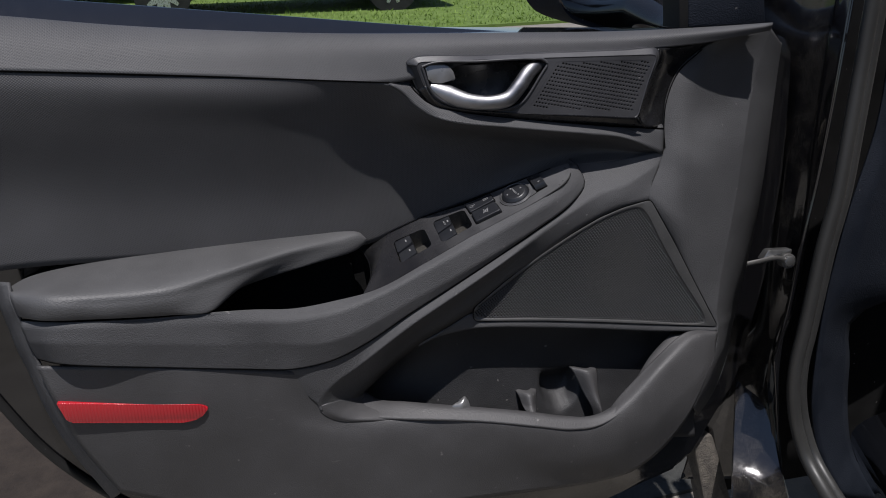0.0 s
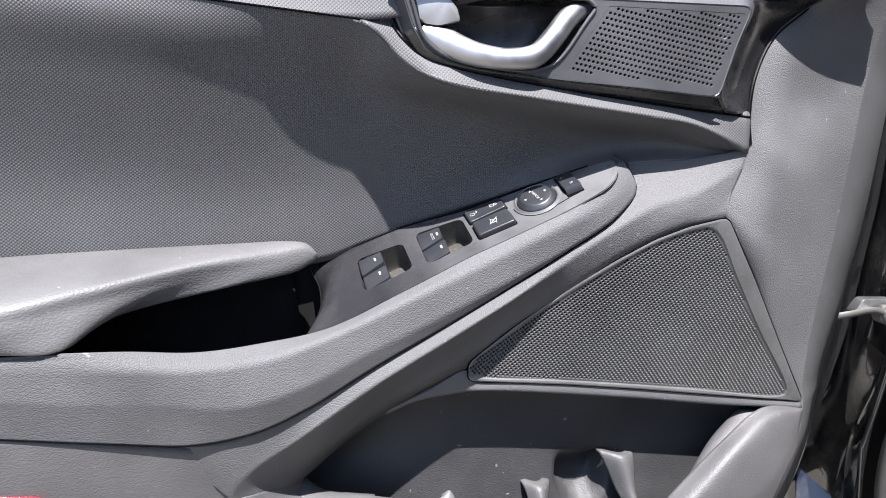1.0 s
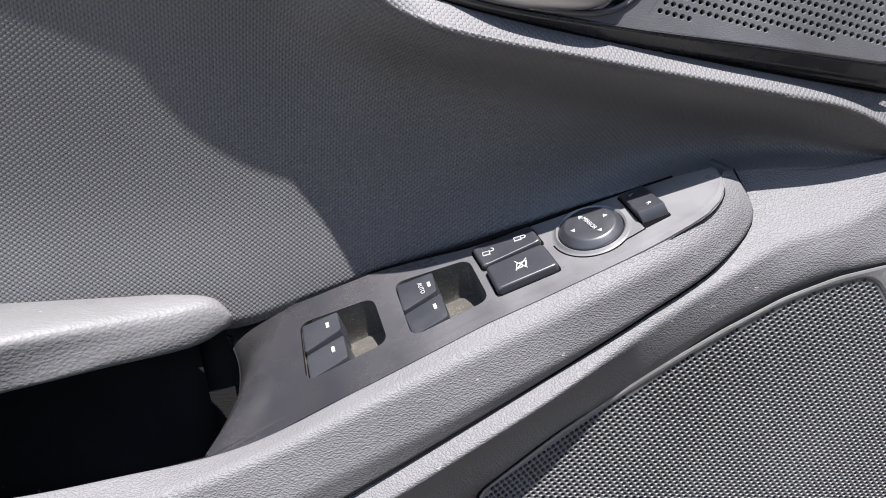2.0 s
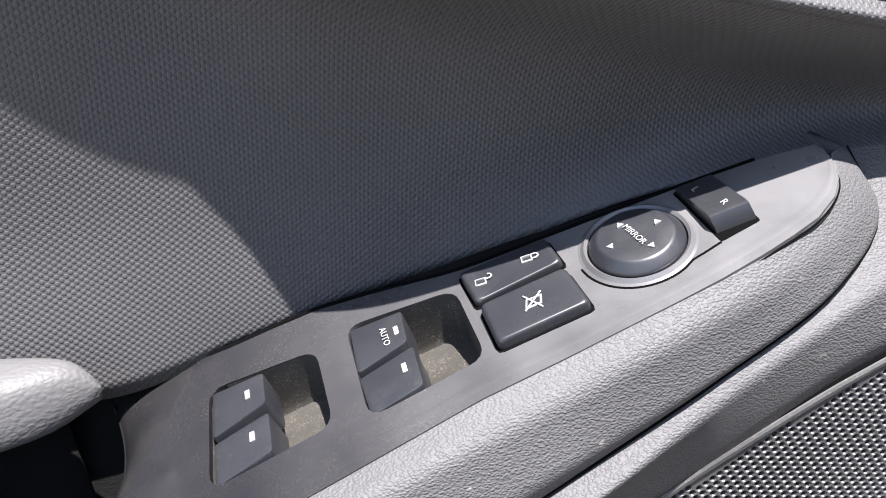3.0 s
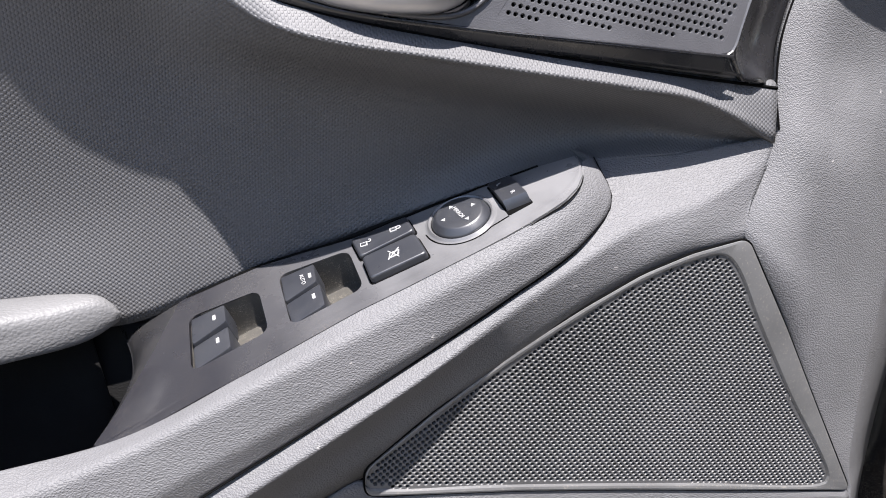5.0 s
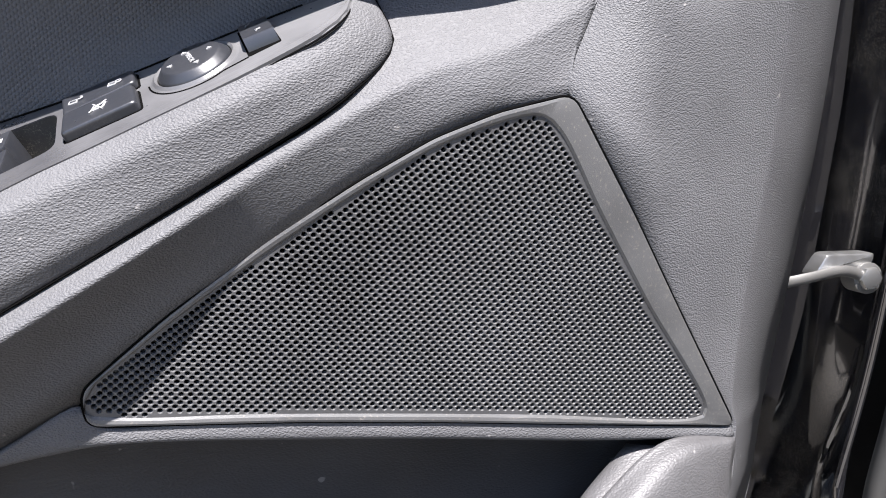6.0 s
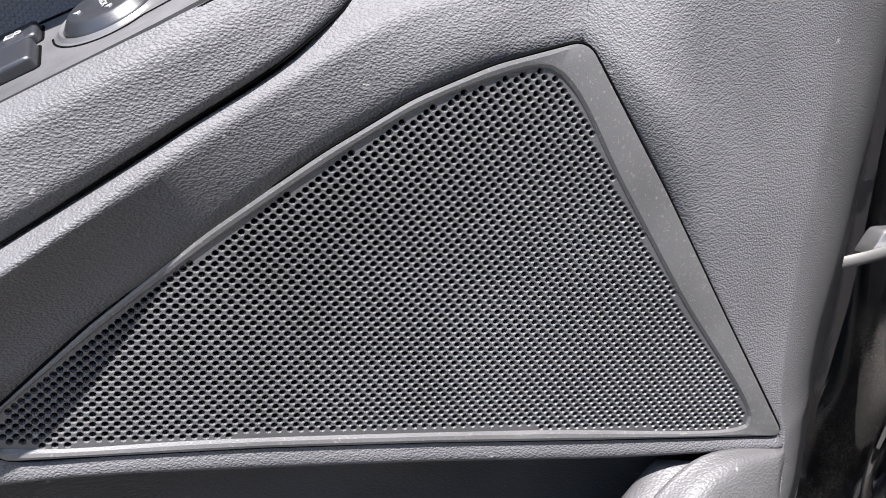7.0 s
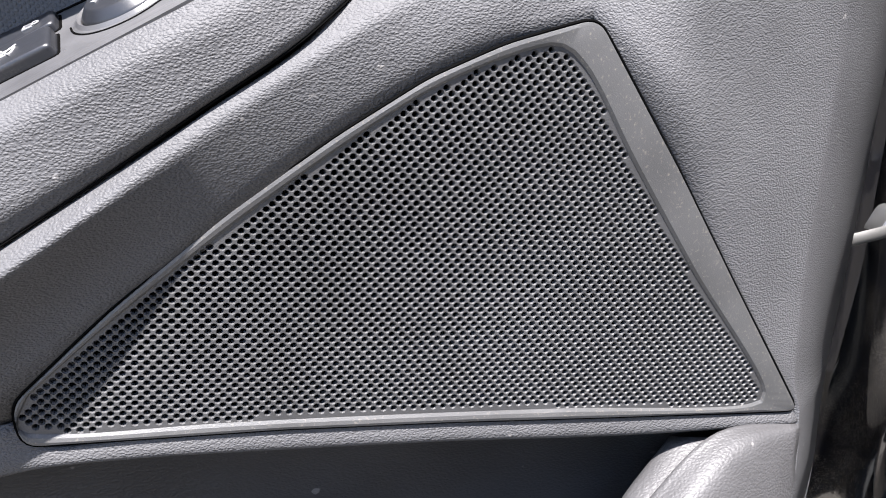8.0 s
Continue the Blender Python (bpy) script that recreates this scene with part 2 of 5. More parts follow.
def loft_mesh(curves, n=60, m=8, face=(0, -1, 0.6)):
    """A surface through the curves, smooth both ways; its normals turned towards face."""
    knots = shares(curves)
    rows = np.array([spline(c, n, knots) for c in curves])
    steps = m * (len(curves) - 1) + 1
    grid = np.empty((steps, n, 3))
    for j in range(n):
        col = rows[:, j]
        if len(curves) == 2:
            grid[:, j] = col[0] + (col[1] - col[0]) * np.linspace(0, 1, steps)[:, None]
        else:
            q = np.vstack([2 * col[0] - col[1], col, 2 * col[-1] - col[-2]])
            for i in range(1, len(q) - 2):
                for k in range(m + 1):
                    s = k / m
                    m1, m2 = (q[i + 1] - q[i - 1]) / 2, (q[i + 2] - q[i]) / 2
                    grid[(i - 1) * m + k, j] = (2 * s**3 - 3 * s**2 + 1) * q[i] + (s**3 - 2 * s**2 + s) * m1 + (3 * s**2 - 2 * s**3) * q[i + 1] + (s**3 - s**2) * m2
    verts = [tuple(v) for v in grid.reshape(-1, 3)]
    faces = [(i * n + j, i * n + j + 1, (i + 1) * n + j + 1, (i + 1) * n + j) for i in range(steps - 1) for j in range(n - 1)]
    a = grid[:-1, :-1] - grid[1:, 1:]
    b = grid[:-1, 1:] - grid[1:, :-1]
    if np.cross(a, b).reshape(-1, 3).sum(axis=0).dot(np.array(face, float)) < 0:
        faces = [f[::-1] for f in faces]
    me = bpy.data.meshes.new("loft")
    me.from_pydata(verts, [], faces)
    me.validate()
    return me


def fold_mesh(curves, fillets, n=110, face=(0, -1, 0.6)):
    """A pressed surface: flat strips between the curves, the folds at the inner curves rounded by the given radii."""
    rows = [spline(c, n, shares(curves)) for c in curves]
    made = [rows[0]]
    for k in range(1, len(rows) - 1):
        p, a, b = rows[k], rows[k - 1], rows[k + 1]
        da, db = np.linalg.norm(a - p, axis=1)[:, None], np.linalg.norm(b - p, axis=1)[:, None]
        r = np.minimum(fillets[k - 1], 0.45 * np.minimum(da, db))
        pa, pb = p + (a - p) / da * r, p + (b - p) / db * r
        made.append(pa + (a - p) / da * r * 0.08)
        made += [(1 - t) ** 2 * pa + 2 * t * (1 - t) * p + t * t * pb for t in np.linspace(0, 1, 6)]
        made.append(pb + (b - p) / db * r * 0.08)
    made.append(rows[-1])
    grid = np.array(made)
    verts = [tuple(v) for v in grid.reshape(-1, 3)]
    faces = [(i * n + j, i * n + j + 1, (i + 1) * n + j + 1, (i + 1) * n + j) for i in range(len(grid) - 1) for j in range(n - 1)]
    a, b = grid[:-1, :-1] - grid[1:, 1:], grid[:-1, 1:] - grid[1:, :-1]
    if np.cross(a, b).reshape(-1, 3).sum(axis=0).dot(np.array(face, float)) < 0:
        faces = [f[::-1] for f in faces]
    me = bpy.data.meshes.new("fold")
    me.from_pydata(verts, [], faces)
    me.validate()
    return me


def smooth(me, angle=40):
    for p in me.polygons:
        p.use_smooth = True
    me.set_sharp_from_angle(angle=radians(angle))
    return me


def part(name, me, material, parent, label=""):
    """Links a mesh (or bmesh) as one object under a thing or a part."""
    if isinstance(me, bmesh.types.BMesh):
        bm, me = me, bpy.data.meshes.new(name)
        bm.to_mesh(me)
        bm.free()
        smooth(me)
    me.name = name
    me.materials.append(material)
    ob = new(name, me)
    ob.parent = parent
    if parent is not None:
        ob.matrix_parent_inverse = parent.matrix_world.inverted()
    if label:
        ob["label"] = label
    return ob


def sheet(name, curves, material, parent, n=60, m=8, thick=0.003, face=(0, -1, 0.6), label=""):
    ob = part(name, smooth(loft_mesh(curves, n, m, face)), material, parent, label)
    mod = ob.modifiers.new("thickness", "SOLIDIFY")
    mod.thickness, mod.offset = thick, -1
    return ob


def folded(name, curves, fillets, material, parent, n=110, thick=0.003, face=(0, -1, 0.6), label=""):
    ob = part(name, smooth(fold_mesh(curves, fillets, n, face), 60), material, parent, label)
    mod = ob.modifiers.new("thickness", "SOLIDIFY")
    mod.thickness, mod.offset = thick, -1
    return ob


def thing(name, at, label, category, group="", kind=""):
    ob = new(name)
    ob.empty_display_size = 0.05
    ob.location = at
    bpy.context.view_layer.update()
    return tagged(ob, label, category, group, kind)


def frame_axes(o, u, n):
    u, n = Vector(u).normalized(), Vector(n).normalized()
    v = n.cross(u).normalized()
    u = v.cross(n)
    m = Matrix((u, v, n)).transposed().to_4x4()
    m.translation = Vector(o)
    return m


def prism(outline, z0, z1, m=Matrix(), bevel=0.0, segments=2, top_scale=1.0):
    """A plate: the outline (u, v) extruded from z0 to z1, top edges rounded."""
    bm = bmesh.new()
    c = np.mean(np.array(outline), axis=0)
    low = [bm.verts.new((u, v, z0)) for u, v in outline]
    top = [bm.verts.new((c[0] + (u - c[0]) * top_scale, c[1] + (v - c[1]) * top_scale, z1)) for u, v in outline]
    bm.faces.new(low[::-1])
    cap = bm.faces.new(top)
    k = len(low)
    for i in range(k):
        bm.faces.new((low[i], low[(i + 1) % k], top[(i + 1) % k], top[i]))
    if bevel:
        bmesh.ops.bevel(bm, geom=list(cap.edges), offset=bevel, segments=segments, affect="EDGES", profile=0.5)
    bmesh.ops.recalc_face_normals(bm, faces=bm.faces)
    bm.transform(m)
    return bm


def rounded(outline, r=0.003, steps=4):
    """The outline with its corners rounded."""
    out = []
    k = len(outline)
    for i in range(k):
        p, a, b = (np.array(outline[j % k], float) for j in (i, i - 1, i + 1))
        da, db = np.linalg.norm(a - p), np.linalg.norm(b - p)
        ra, rb = min(r, da * 0.45), min(r, db * 0.45)
        pa, pb = p + (a - p) / da * ra, p + (b - p) / db * rb
        for s in np.linspace(0, 1, steps):
            out.append(tuple((1 - s) ** 2 * pa + 2 * s * (1 - s) * p + s * s * pb))
    return out


def tube_mesh(points, radii, n=40, sides=12, flat=1.0, up=(0, 0, 1), caps=True):
    """A swept rod through the points; radii run along it; flat squeezes it along up."""
    p = spline(points, n)
    r = np.interp(np.linspace(0, 1, n), np.linspace(0, 1, len(radii)), radii)
    verts, faces = [], []
    for i in range(n):
        d = p[min(i + 1, n - 1)] - p[max(i - 1, 0)]
        d /= np.linalg.norm(d)
        a = np.cross(d, up)
        a /= np.linalg.norm(a)
        b = np.cross(a, d)
        for k in range(sides):
            w = 2 * math.pi * k / sides
            verts.append(tuple(p[i] + r[i] * (a * math.cos(w) + b * math.sin(w) * flat)))
    for i in range(n - 1):
        for k in range(sides):
            faces.append((i * sides + k, (i + 1) * sides + k, (i + 1) * sides + (k + 1) % sides, i * sides + (k + 1) % sides))
    if caps:
        faces.append(tuple(range(sides)))
        faces.append(tuple(range((n - 1) * sides, n * sides))[::-1])
    me = bpy.data.meshes.new("tube")
    me.from_pydata(verts, [], faces)
    bm = bmesh.new()
    bm.from_mesh(me)
    bmesh.ops.recalc_face_normals(bm, faces=bm.faces)
    bm.to_mesh(me)
    bm.free()
    return smooth(me, 50)


def inside(poly, x, y):
    hit = False
    for (x0, y0), (x1, y1) in zip(poly, poly[1:] + poly[:1]):
        if (y0 > y) != (y1 > y) and x < (x1 - x0) * (y - y0) / (y1 - y0) + x0:
            hit = not hit
    return hit


def snap(poly, x, y):
    """The point itself, or the nearest one on the outline if it lies outside."""
    if inside(poly, x, y):
        return x, y
    found = []
    for (x0, y0), (x1, y1) in zip(poly, poly[1:] + poly[:1]):
        dx, dy = x1 - x0, y1 - y0
        s = max(0, min(1, ((x - x0) * dx + (y - y0) * dy) / (dx * dx + dy * dy + 1e-12)))
        found.append((math.hypot(x - x0 - s * dx, y - y0 - s * dy), x0 + s * dx, y0 + s * dy))
    return min(found)[1:]


def gap_to(poly, x, y):
    best = 1e9
    for (x0, y0), (x1, y1) in zip(poly, poly[1:] + poly[:1]):
        dx, dy = x1 - x0, y1 - y0
        s = max(0, min(1, ((x - x0) * dx + (y - y0) * dy) / (dx * dx + dy * dy + 1e-12)))
        best = min(best, math.hypot(x - x0 - s * dx, y - y0 - s * dy))
    return best


def perforated(poly, a, b, radius, depth, m, stagger=True, sides=8, margin=0.0, lift=0.0, lean=0.0):
    """A sheet of cells (diamonds where the rows are staggered), columns a and rows b apart, each with a hole sunk to depth, within the outline poly (u, v)."""
    us, vs = [p[0] for p in poly], [p[1] for p in poly]
    verts, faces = [], []
    rim = [(1, 0), (0.5, 1), (0, 2), (-0.5, 1), (-1, 0), (-0.5, -1), (0, -2), (0.5, -1)] if stagger else [(1, 0), (1, 1), (0, 1), (-1, 1), (-1, 0), (-1, -1), (0, -1), (1, -1)]
    row = 0
    v = min(vs) - b
    while v < max(vs) + b:
        u = min(us) - 2 * a + (a / 2 if stagger and row % 2 else 0) + (lean * (v - min(vs))) % a
        while u < max(us) + a:
            near = inside(poly, u, v)
            far = gap_to(poly, u, v)
            if near or far < a * 0.75:
                k = len(verts)
                verts += [(*(snap(poly, u + p * a / 2, v + q * b / 2) if far < a else (u + p * a / 2, v + q * b / 2)), lift) for p, q in rim]
                if near and far > margin:
                    for z, s in ((lift, 1.0), (lift - depth * 0.28, 0.74), (lift - depth, 0.70)):
                        verts += [(u + s * radius * math.cos(math.pi / 4 * i), v + s * radius * math.sin(math.pi / 4 * i), z) for i in range(8)]
                    for i in range(8):
                        j = (i + 1) % 8
                        for q in (0, 8, 16):
                            faces.append((k + q + i, k + q + j, k + q + 8 + j, k + q + 8 + i))
                else:
                    faces.append(tuple(range(k, k + 8)))
            u += a
        v += b
        row += 1
    me = bpy.data.meshes.new("perforated")
    me.from_pydata(verts, [], faces)
    me.transform(m)
    return me


def plate(outer, holes, z, m, thick=0.0015):
    """A flat plate with openings."""
    bm = bmesh.new()
    loops = [[(float(u), float(v)) for u, v in loop] for loop in (outer, *holes)]
    spots, edges = [], []
    for loop in loops:
        k = len(spots)
        spots += [Vector(p) for p in loop]
        edges += [(k + i, k + (i + 1) % len(loop)) for i in range(len(loop))]
    net = delaunay_2d_cdt(spots, edges, [], 0, 1e-6)
    vs = [bm.verts.new((p.x, p.y, z)) for p in net[0]]
    for tri in net[2]:
        c = sum((net[0][i] for i in tri), Vector((0, 0))) / len(tri)
        if inside(loops[0], c.x, c.y) and not any(inside(h, c.x, c.y) for h in loops[1:]):
            bm.faces.new([vs[i] for i in tri])
    bmesh.ops.delete(bm, geom=[v for v in bm.verts if not v.link_faces], context="VERTS")
    bm.normal_update()
    for f in bm.faces:
        if f.normal.z < 0:
            f.normal_flip()
    wall = bmesh.ops.extrude_face_region(bm, geom=list(bm.faces))
    bmesh.ops.translate(bm, verts=[e for e in wall["geom"] if isinstance(e, bmesh.types.BMVert)], vec=(0, 0, -thick))
    bmesh.ops.recalc_face_normals(bm, faces=bm.faces)
    bm.transform(m)
    return bm


def bowl(outline, z, depth, scale, m, shift=(0.0, 0.0), floor_tilt=(0.0, 0.0), rows=7):
    """A recess: the outline sunk to depth, drawn in by scale, with rounded floor edges."""
    c = np.mean(np.array(outline), axis=0)
    k = len(outline)
    verts, faces = [], []
    for r in range(rows):
        a = r / (rows - 1) * math.pi / 2
        s = 1 - (1 - scale) * (1 - math.cos(a))
        d = math.sin(a)
        for u, v in outline:
            pu, pv = c[0] + (u - c[0]) * s + shift[0] * d, c[1] + (v - c[1]) * s + shift[1] * d
            tilt = (pu - c[0]) * floor_tilt[0] + (pv - c[1]) * floor_tilt[1]
            verts.append((pu, pv, z - depth * d + tilt * d))
    for r in range(rows - 1):
        for i in range(k):
            j = (i + 1) % k
            faces.append((r * k + i, r * k + j, (r + 1) * k + j, (r + 1) * k + i))
    faces.append(tuple(range((rows - 1) * k, rows * k)))
    me = bpy.data.meshes.new("bowl")
    me.from_pydata(verts, [], faces)
    bm = bmesh.new()
    bm.from_mesh(me)
    bmesh.ops.recalc_face_normals(bm, faces=bm.faces)
    if sum(f.normal.z * f.calc_area() for f in bm.faces) < 0:
        bmesh.ops.reverse_faces(bm, faces=bm.faces)
    bm.to_mesh(me)
    bm.free()
    me.transform(m)
    return smooth(me, 60)


def local(m, points):
    inv = m.inverted()
    return [tuple((inv @ Vector(p))[:2]) for p in points]


def ring(outer, inner, z0, z1, z2, m, n=160):
    """A frame between two outlines (u, v); z1 at the outer, z2 at the inner edge, sides down to z0."""
    def even(poly):
        pts = [(x, y, 0) for x, y in poly] + [(poly[0][0], poly[0][1], 0)]
        p = np.array(pts)
        run = np.concatenate([[0], np.cumsum(np.linalg.norm(np.diff(p, axis=0), axis=1))])
        c = p[:-1].mean(axis=0)
        return p, run, c
    op, orun, c = even(outer)
    ip, irun, _ = even(inner)
    at = np.linspace(0, orun[-1], n, endpoint=False)
    o = np.stack([np.interp(at, orun, op[:, k]) for k in (0, 1)], 1)
    dense = np.stack([np.interp(np.linspace(0, irun[-1], 1200), irun, ip[:, k]) for k in (0, 1)], 1)
    i = np.array([dense[np.argmin(((dense - q) ** 2).sum(1))] for q in o])
    verts, faces = [], []
    d = i - o
    ln = np.maximum(np.linalg.norm(d, axis=1), 1e-6)[:, None]
    e = np.minimum(0.0012, ln * 0.3)
    rise = z1 if callable(z1) else (lambda u, v: z1)
    for pts, z in ((o, z0), (o, None), (o + d / ln * e, 0.0), (i - d / ln * e, z2), (i, z2 - 0.0008), (i, z0)):
        if z is None or pts is not o and z == 0.0:
            verts += [(p[0], p[1], rise(*q) - (0.0003 if z is None else 0.0)) for p, q in zip(pts, o)]
        else:
            verts += [(p[0], p[1], z) for p in pts]
    for r in range(5):
        for k in range(n):
            faces.append((r * n + k, r * n + (k + 1) % n, (r + 1) * n + (k + 1) % n, (r + 1) * n + k))
    me = bpy.data.meshes.new("ring")
    me.from_pydata(verts, [], faces)
    bm = bmesh.new()
    bm.from_mesh(me)
    bmesh.ops.recalc_face_normals(bm, faces=bm.faces)
    if sum(f.normal.z * f.calc_area() for f in bm.faces if abs(f.normal.z) > 0.5) < 0:
        bmesh.ops.reverse_faces(bm, faces=bm.faces)
    bm.to_mesh(me)
    bm.free()
    me.transform(m)
    return smooth(me, 20)


# <curves>
# control curves of the door card, metres
speaker_edge = [(0.0085, 0.0002, 0.6167), (0.0443, -0.0041, 0.6461), (0.0827, -0.0087, 0.6734), (0.1206, -0.0131, 0.6961), (0.1509, -0.0165, 0.7119), (0.1778, -0.0194, 0.7213), (0.2092, -0.0227, 0.7276), (0.2438, -0.0245, 0.6721), (0.2736, -0.026, 0.621), (0.3127, -0.0279, 0.555), (0.2275, -0.0199, 0.5689), (0.1558, -0.0132, 0.5811), (0.0927, -0.0073, 0.5908), (0.0454, -0.0028, 0.5967), (0.0089, 0.0007, 0.6013)]
grille_edge = [(0.0142, -0.0004, 0.6198), (0.0436, -0.0039, 0.6421), (0.0822, -0.0085, 0.6684), (0.1203, -0.0129, 0.6917), (0.1508, -0.0164, 0.7079), (0.1778, -0.0193, 0.717), (0.1956, -0.0211, 0.7195), (0.2039, -0.0218, 0.7134), (0.2252, -0.0228, 0.6772), (0.2523, -0.0242, 0.6326), (0.2942, -0.0264, 0.5649), (0.2876, -0.0257, 0.5628), (0.2024, -0.0177, 0.5774), (0.1341, -0.0113, 0.5882), (0.0737, -0.0056, 0.5969), (0.0197, -0.0005, 0.6035), (0.0084, 0.0005, 0.6076)]
cavity_edge = [(-0.0362, 0.0278, 0.8828), (-0.023, 0.0263, 0.8863), (0.0212, 0.0199, 0.8856), (0.0765, 0.0119, 0.8857), (0.0928, 0.0092, 0.8826), (0.0841, 0.0087, 0.8669), (0.0661, 0.0087, 0.8429), (0.0532, 0.0099, 0.8369), (0.0202, 0.0148, 0.8382), (-0.0097, 0.0198, 0.8444), (-0.0266, 0.0235, 0.8562)]
lever_path = [(-0.0277, 0.0281, 0.8605), (-0.0094, 0.0207, 0.853), (0.0083, 0.0115, 0.8472), (0.0299, 0.0061, 0.845), (0.0486, 0.0038, 0.8479), (0.0616, 0.0052, 0.8598), (0.0746, 0.0089, 0.8735), (0.0919, 0.0151, 0.8801)]
tweeter_edge = [(0.1031, 0.0076, 0.8815), (0.2068, -0.0076, 0.8788), (0.1855, -0.0104, 0.8257), (0.0722, 0.007, 0.8354)]
arm_top = [(-0.44, 0, 0.6807), (-0.4058, -0.028, 0.6864), (-0.3335, -0.031, 0.6788), (-0.2714, -0.03, 0.6737), (-0.2324, -0.024, 0.6674), (-0.1905, -0.016, 0.658), (-0.1483, -0.006, 0.6548), (-0.1, -0.0045, 0.6604), (-0.0491, -0.005, 0.6817), (0.0068, -0.0058, 0.7074), (0.0581, -0.0104, 0.7301), (0.0962, -0.0105, 0.7473), (0.1187, -0.0019, 0.7599), (0.1255, 0.0087, 0.7659)]
sill_low = [(-0.0527, 0.012, 0.5748), (-0.0317, 0.008, 0.5845), (0, 0.0018, 0.5914), (0.0139, 0.0004, 0.5916), (0.0442, -0.0025, 0.5888), (0.0918, -0.007, 0.582), (0.1556, -0.0129, 0.5721), (0.2281, -0.0197, 0.5595), (0.3126, -0.0293, 0.5488)]
pocket_top = [(-0.1216, 0.014, 0.5216), (-0.0865, 0.021, 0.5475), (-0.0527, 0.014, 0.5748), (-0.0317, 0.008, 0.5845), (0, 0.0018, 0.5914), (0.0139, 0.0004, 0.5916), (0.0442, -0.0025, 0.5888), (0.0918, -0.007, 0.582), (0.1556, -0.0129, 0.5721), (0.2281, -0.0197, 0.5595), (0.2627, -0.0229, 0.5536), (0.3, -0.0262, 0.547)]
face_edge = [(-0.0414, 0.029, 0.8866), (0.0212, 0.0199, 0.8861), (0.0969, 0.0089, 0.8849), (0.2109, -0.0077, 0.8832), (0.2006, -0.0091, 0.8571), (0.1895, -0.0116, 0.82), (0.1289, -0.0022, 0.8258), (0.0608, 0.0082, 0.8317), (-0.0048, 0.0187, 0.8408), (-0.0244, 0.0223, 0.8486), (-0.0345, 0.0256, 0.8645)]
lock_edge = [(-0.0341, 0.0315, 0.8824), (-0.0258, 0.0305, 0.8841), (-0.0106, 0.0282, 0.8839), (-0.0039, 0.0266, 0.8781), (-0.0008, 0.025, 0.8676), (-0.0177, 0.0271, 0.8646), (-0.0294, 0.029, 0.8663)]
sill_out = [(-0.478, 0.13, 0.9707), (-0.4228, 0.13, 0.9602), (-0.2973, 0.13, 0.9445), (-0.158, 0.13, 0.9276), (0.0042, 0.13, 0.9078), (0.0998, 0.13, 0.8975), (0.2479, 0.13, 0.8839)]
mirror_edge = [(0.2227, 0.28, 1.0307), (0.2294, 0.28, 0.9319), (0.2352, 0.28, 0.9111), (0.2527, 0.28, 0.8961), (0.2969, 0.28, 0.8809), (0.3464, 0.28, 0.8728), (0.3687, 0.28, 0.8771), (0.3829, 0.28, 0.9028), (0.3781, 0.28, 1.0285)]
mirror_back = [(0.2232, 0.3, 1.0517), (0.2303, 0.3, 0.9306), (0.238, 0.3, 0.9048), (0.2577, 0.3, 0.8871), (0.308, 0.3, 0.8705), (0.3725, 0.3, 0.8621), (0.4501, 0.3, 0.861), (0.434, 0.3, 1.0499)]
quarter_edge = [(0.2664, 0.03, 0.9691), (0.2733, 0.03, 0.9037), (0.3754, 0.03, 0.902), (0.3635, 0.03, 0.9659)]
jamb_a = [(0.4501, 0.16, 0.947), (0.4878, 0.16, 0.7623), (0.4927, 0.15, 0.617), (0.4894, 0.14, 0.4596), (0.4327, 0.13, 0.3353), (0.3933, 0.12, 0.2019)]
jamb_b = [(0.481, 0.1, 0.9359), (0.4756, 0.09, 0.776), (0.4762, 0.085, 0.6398), (0.4747, 0.08, 0.4907), (0.4764, 0.075, 0.3604), (0.4885, 0.07, 0.2163)]
jamb_c = [(0.4899, 0.04, 0.9372), (0.4861, 0.04, 0.7783), (0.4888, 0.04, 0.66), (0.4837, 0.04, 0.5161), (0.4671, 0.04, 0.4408), (0.4883, 0.02, 0.2725)]
flange = [(0.4944, 0.03, 0.9374), (0.4805, 0.02, 0.8007), (0.4752, 0.02, 0.7072), (0.4613, 0.015, 0.6236), (0.4571, 0.015, 0.5363), (0.4413, 0.01, 0.4621)]
seal_path = [(0.5041, 0.01, 0.9375), (0.503, 0.01, 0.8477), (0.4968, 0.005, 0.7741), (0.4899, 0.0, 0.6921), (0.4805, -0.0, 0.6229), (0.4764, 0.0, 0.5683), (0.4718, -0.0, 0.5033), (0.4678, 0.0, 0.4527), (0.4688, -0.003, 0.4101), (0.4766, -0.01, 0.3629), (0.4854, -0.03, 0.3184), (0.4829, -0.07, 0.2965), (0.4719, -0.12, 0.2876)]
kick_b = [(0.7819, 0.06, 0.9344), (0.7978, 0.06, 0.755), (0.7952, 0.06, 0.6222), (0.7916, 0.06, 0.5205), (0.6151, 0.06, 0.4711), (0.6236, 0.06, 0.3992), (0.6359, 0.06, 0.318), (0.665, 0.06, 0.2284), (0.7477, 0.06, 0.1075)]
strap_path = [(0.378, 0.026, 0.604), (0.405, 0.024, 0.6065), (0.432, 0.024, 0.6075), (0.4515, 0.024, 0.6005)]
hinge_a = [(0.3918, 0.1, 0.2949), (0.4281, 0.1, 0.2885), (0.4756, 0.1, 0.1383), (0.4216, 0.1, 0.1529)]
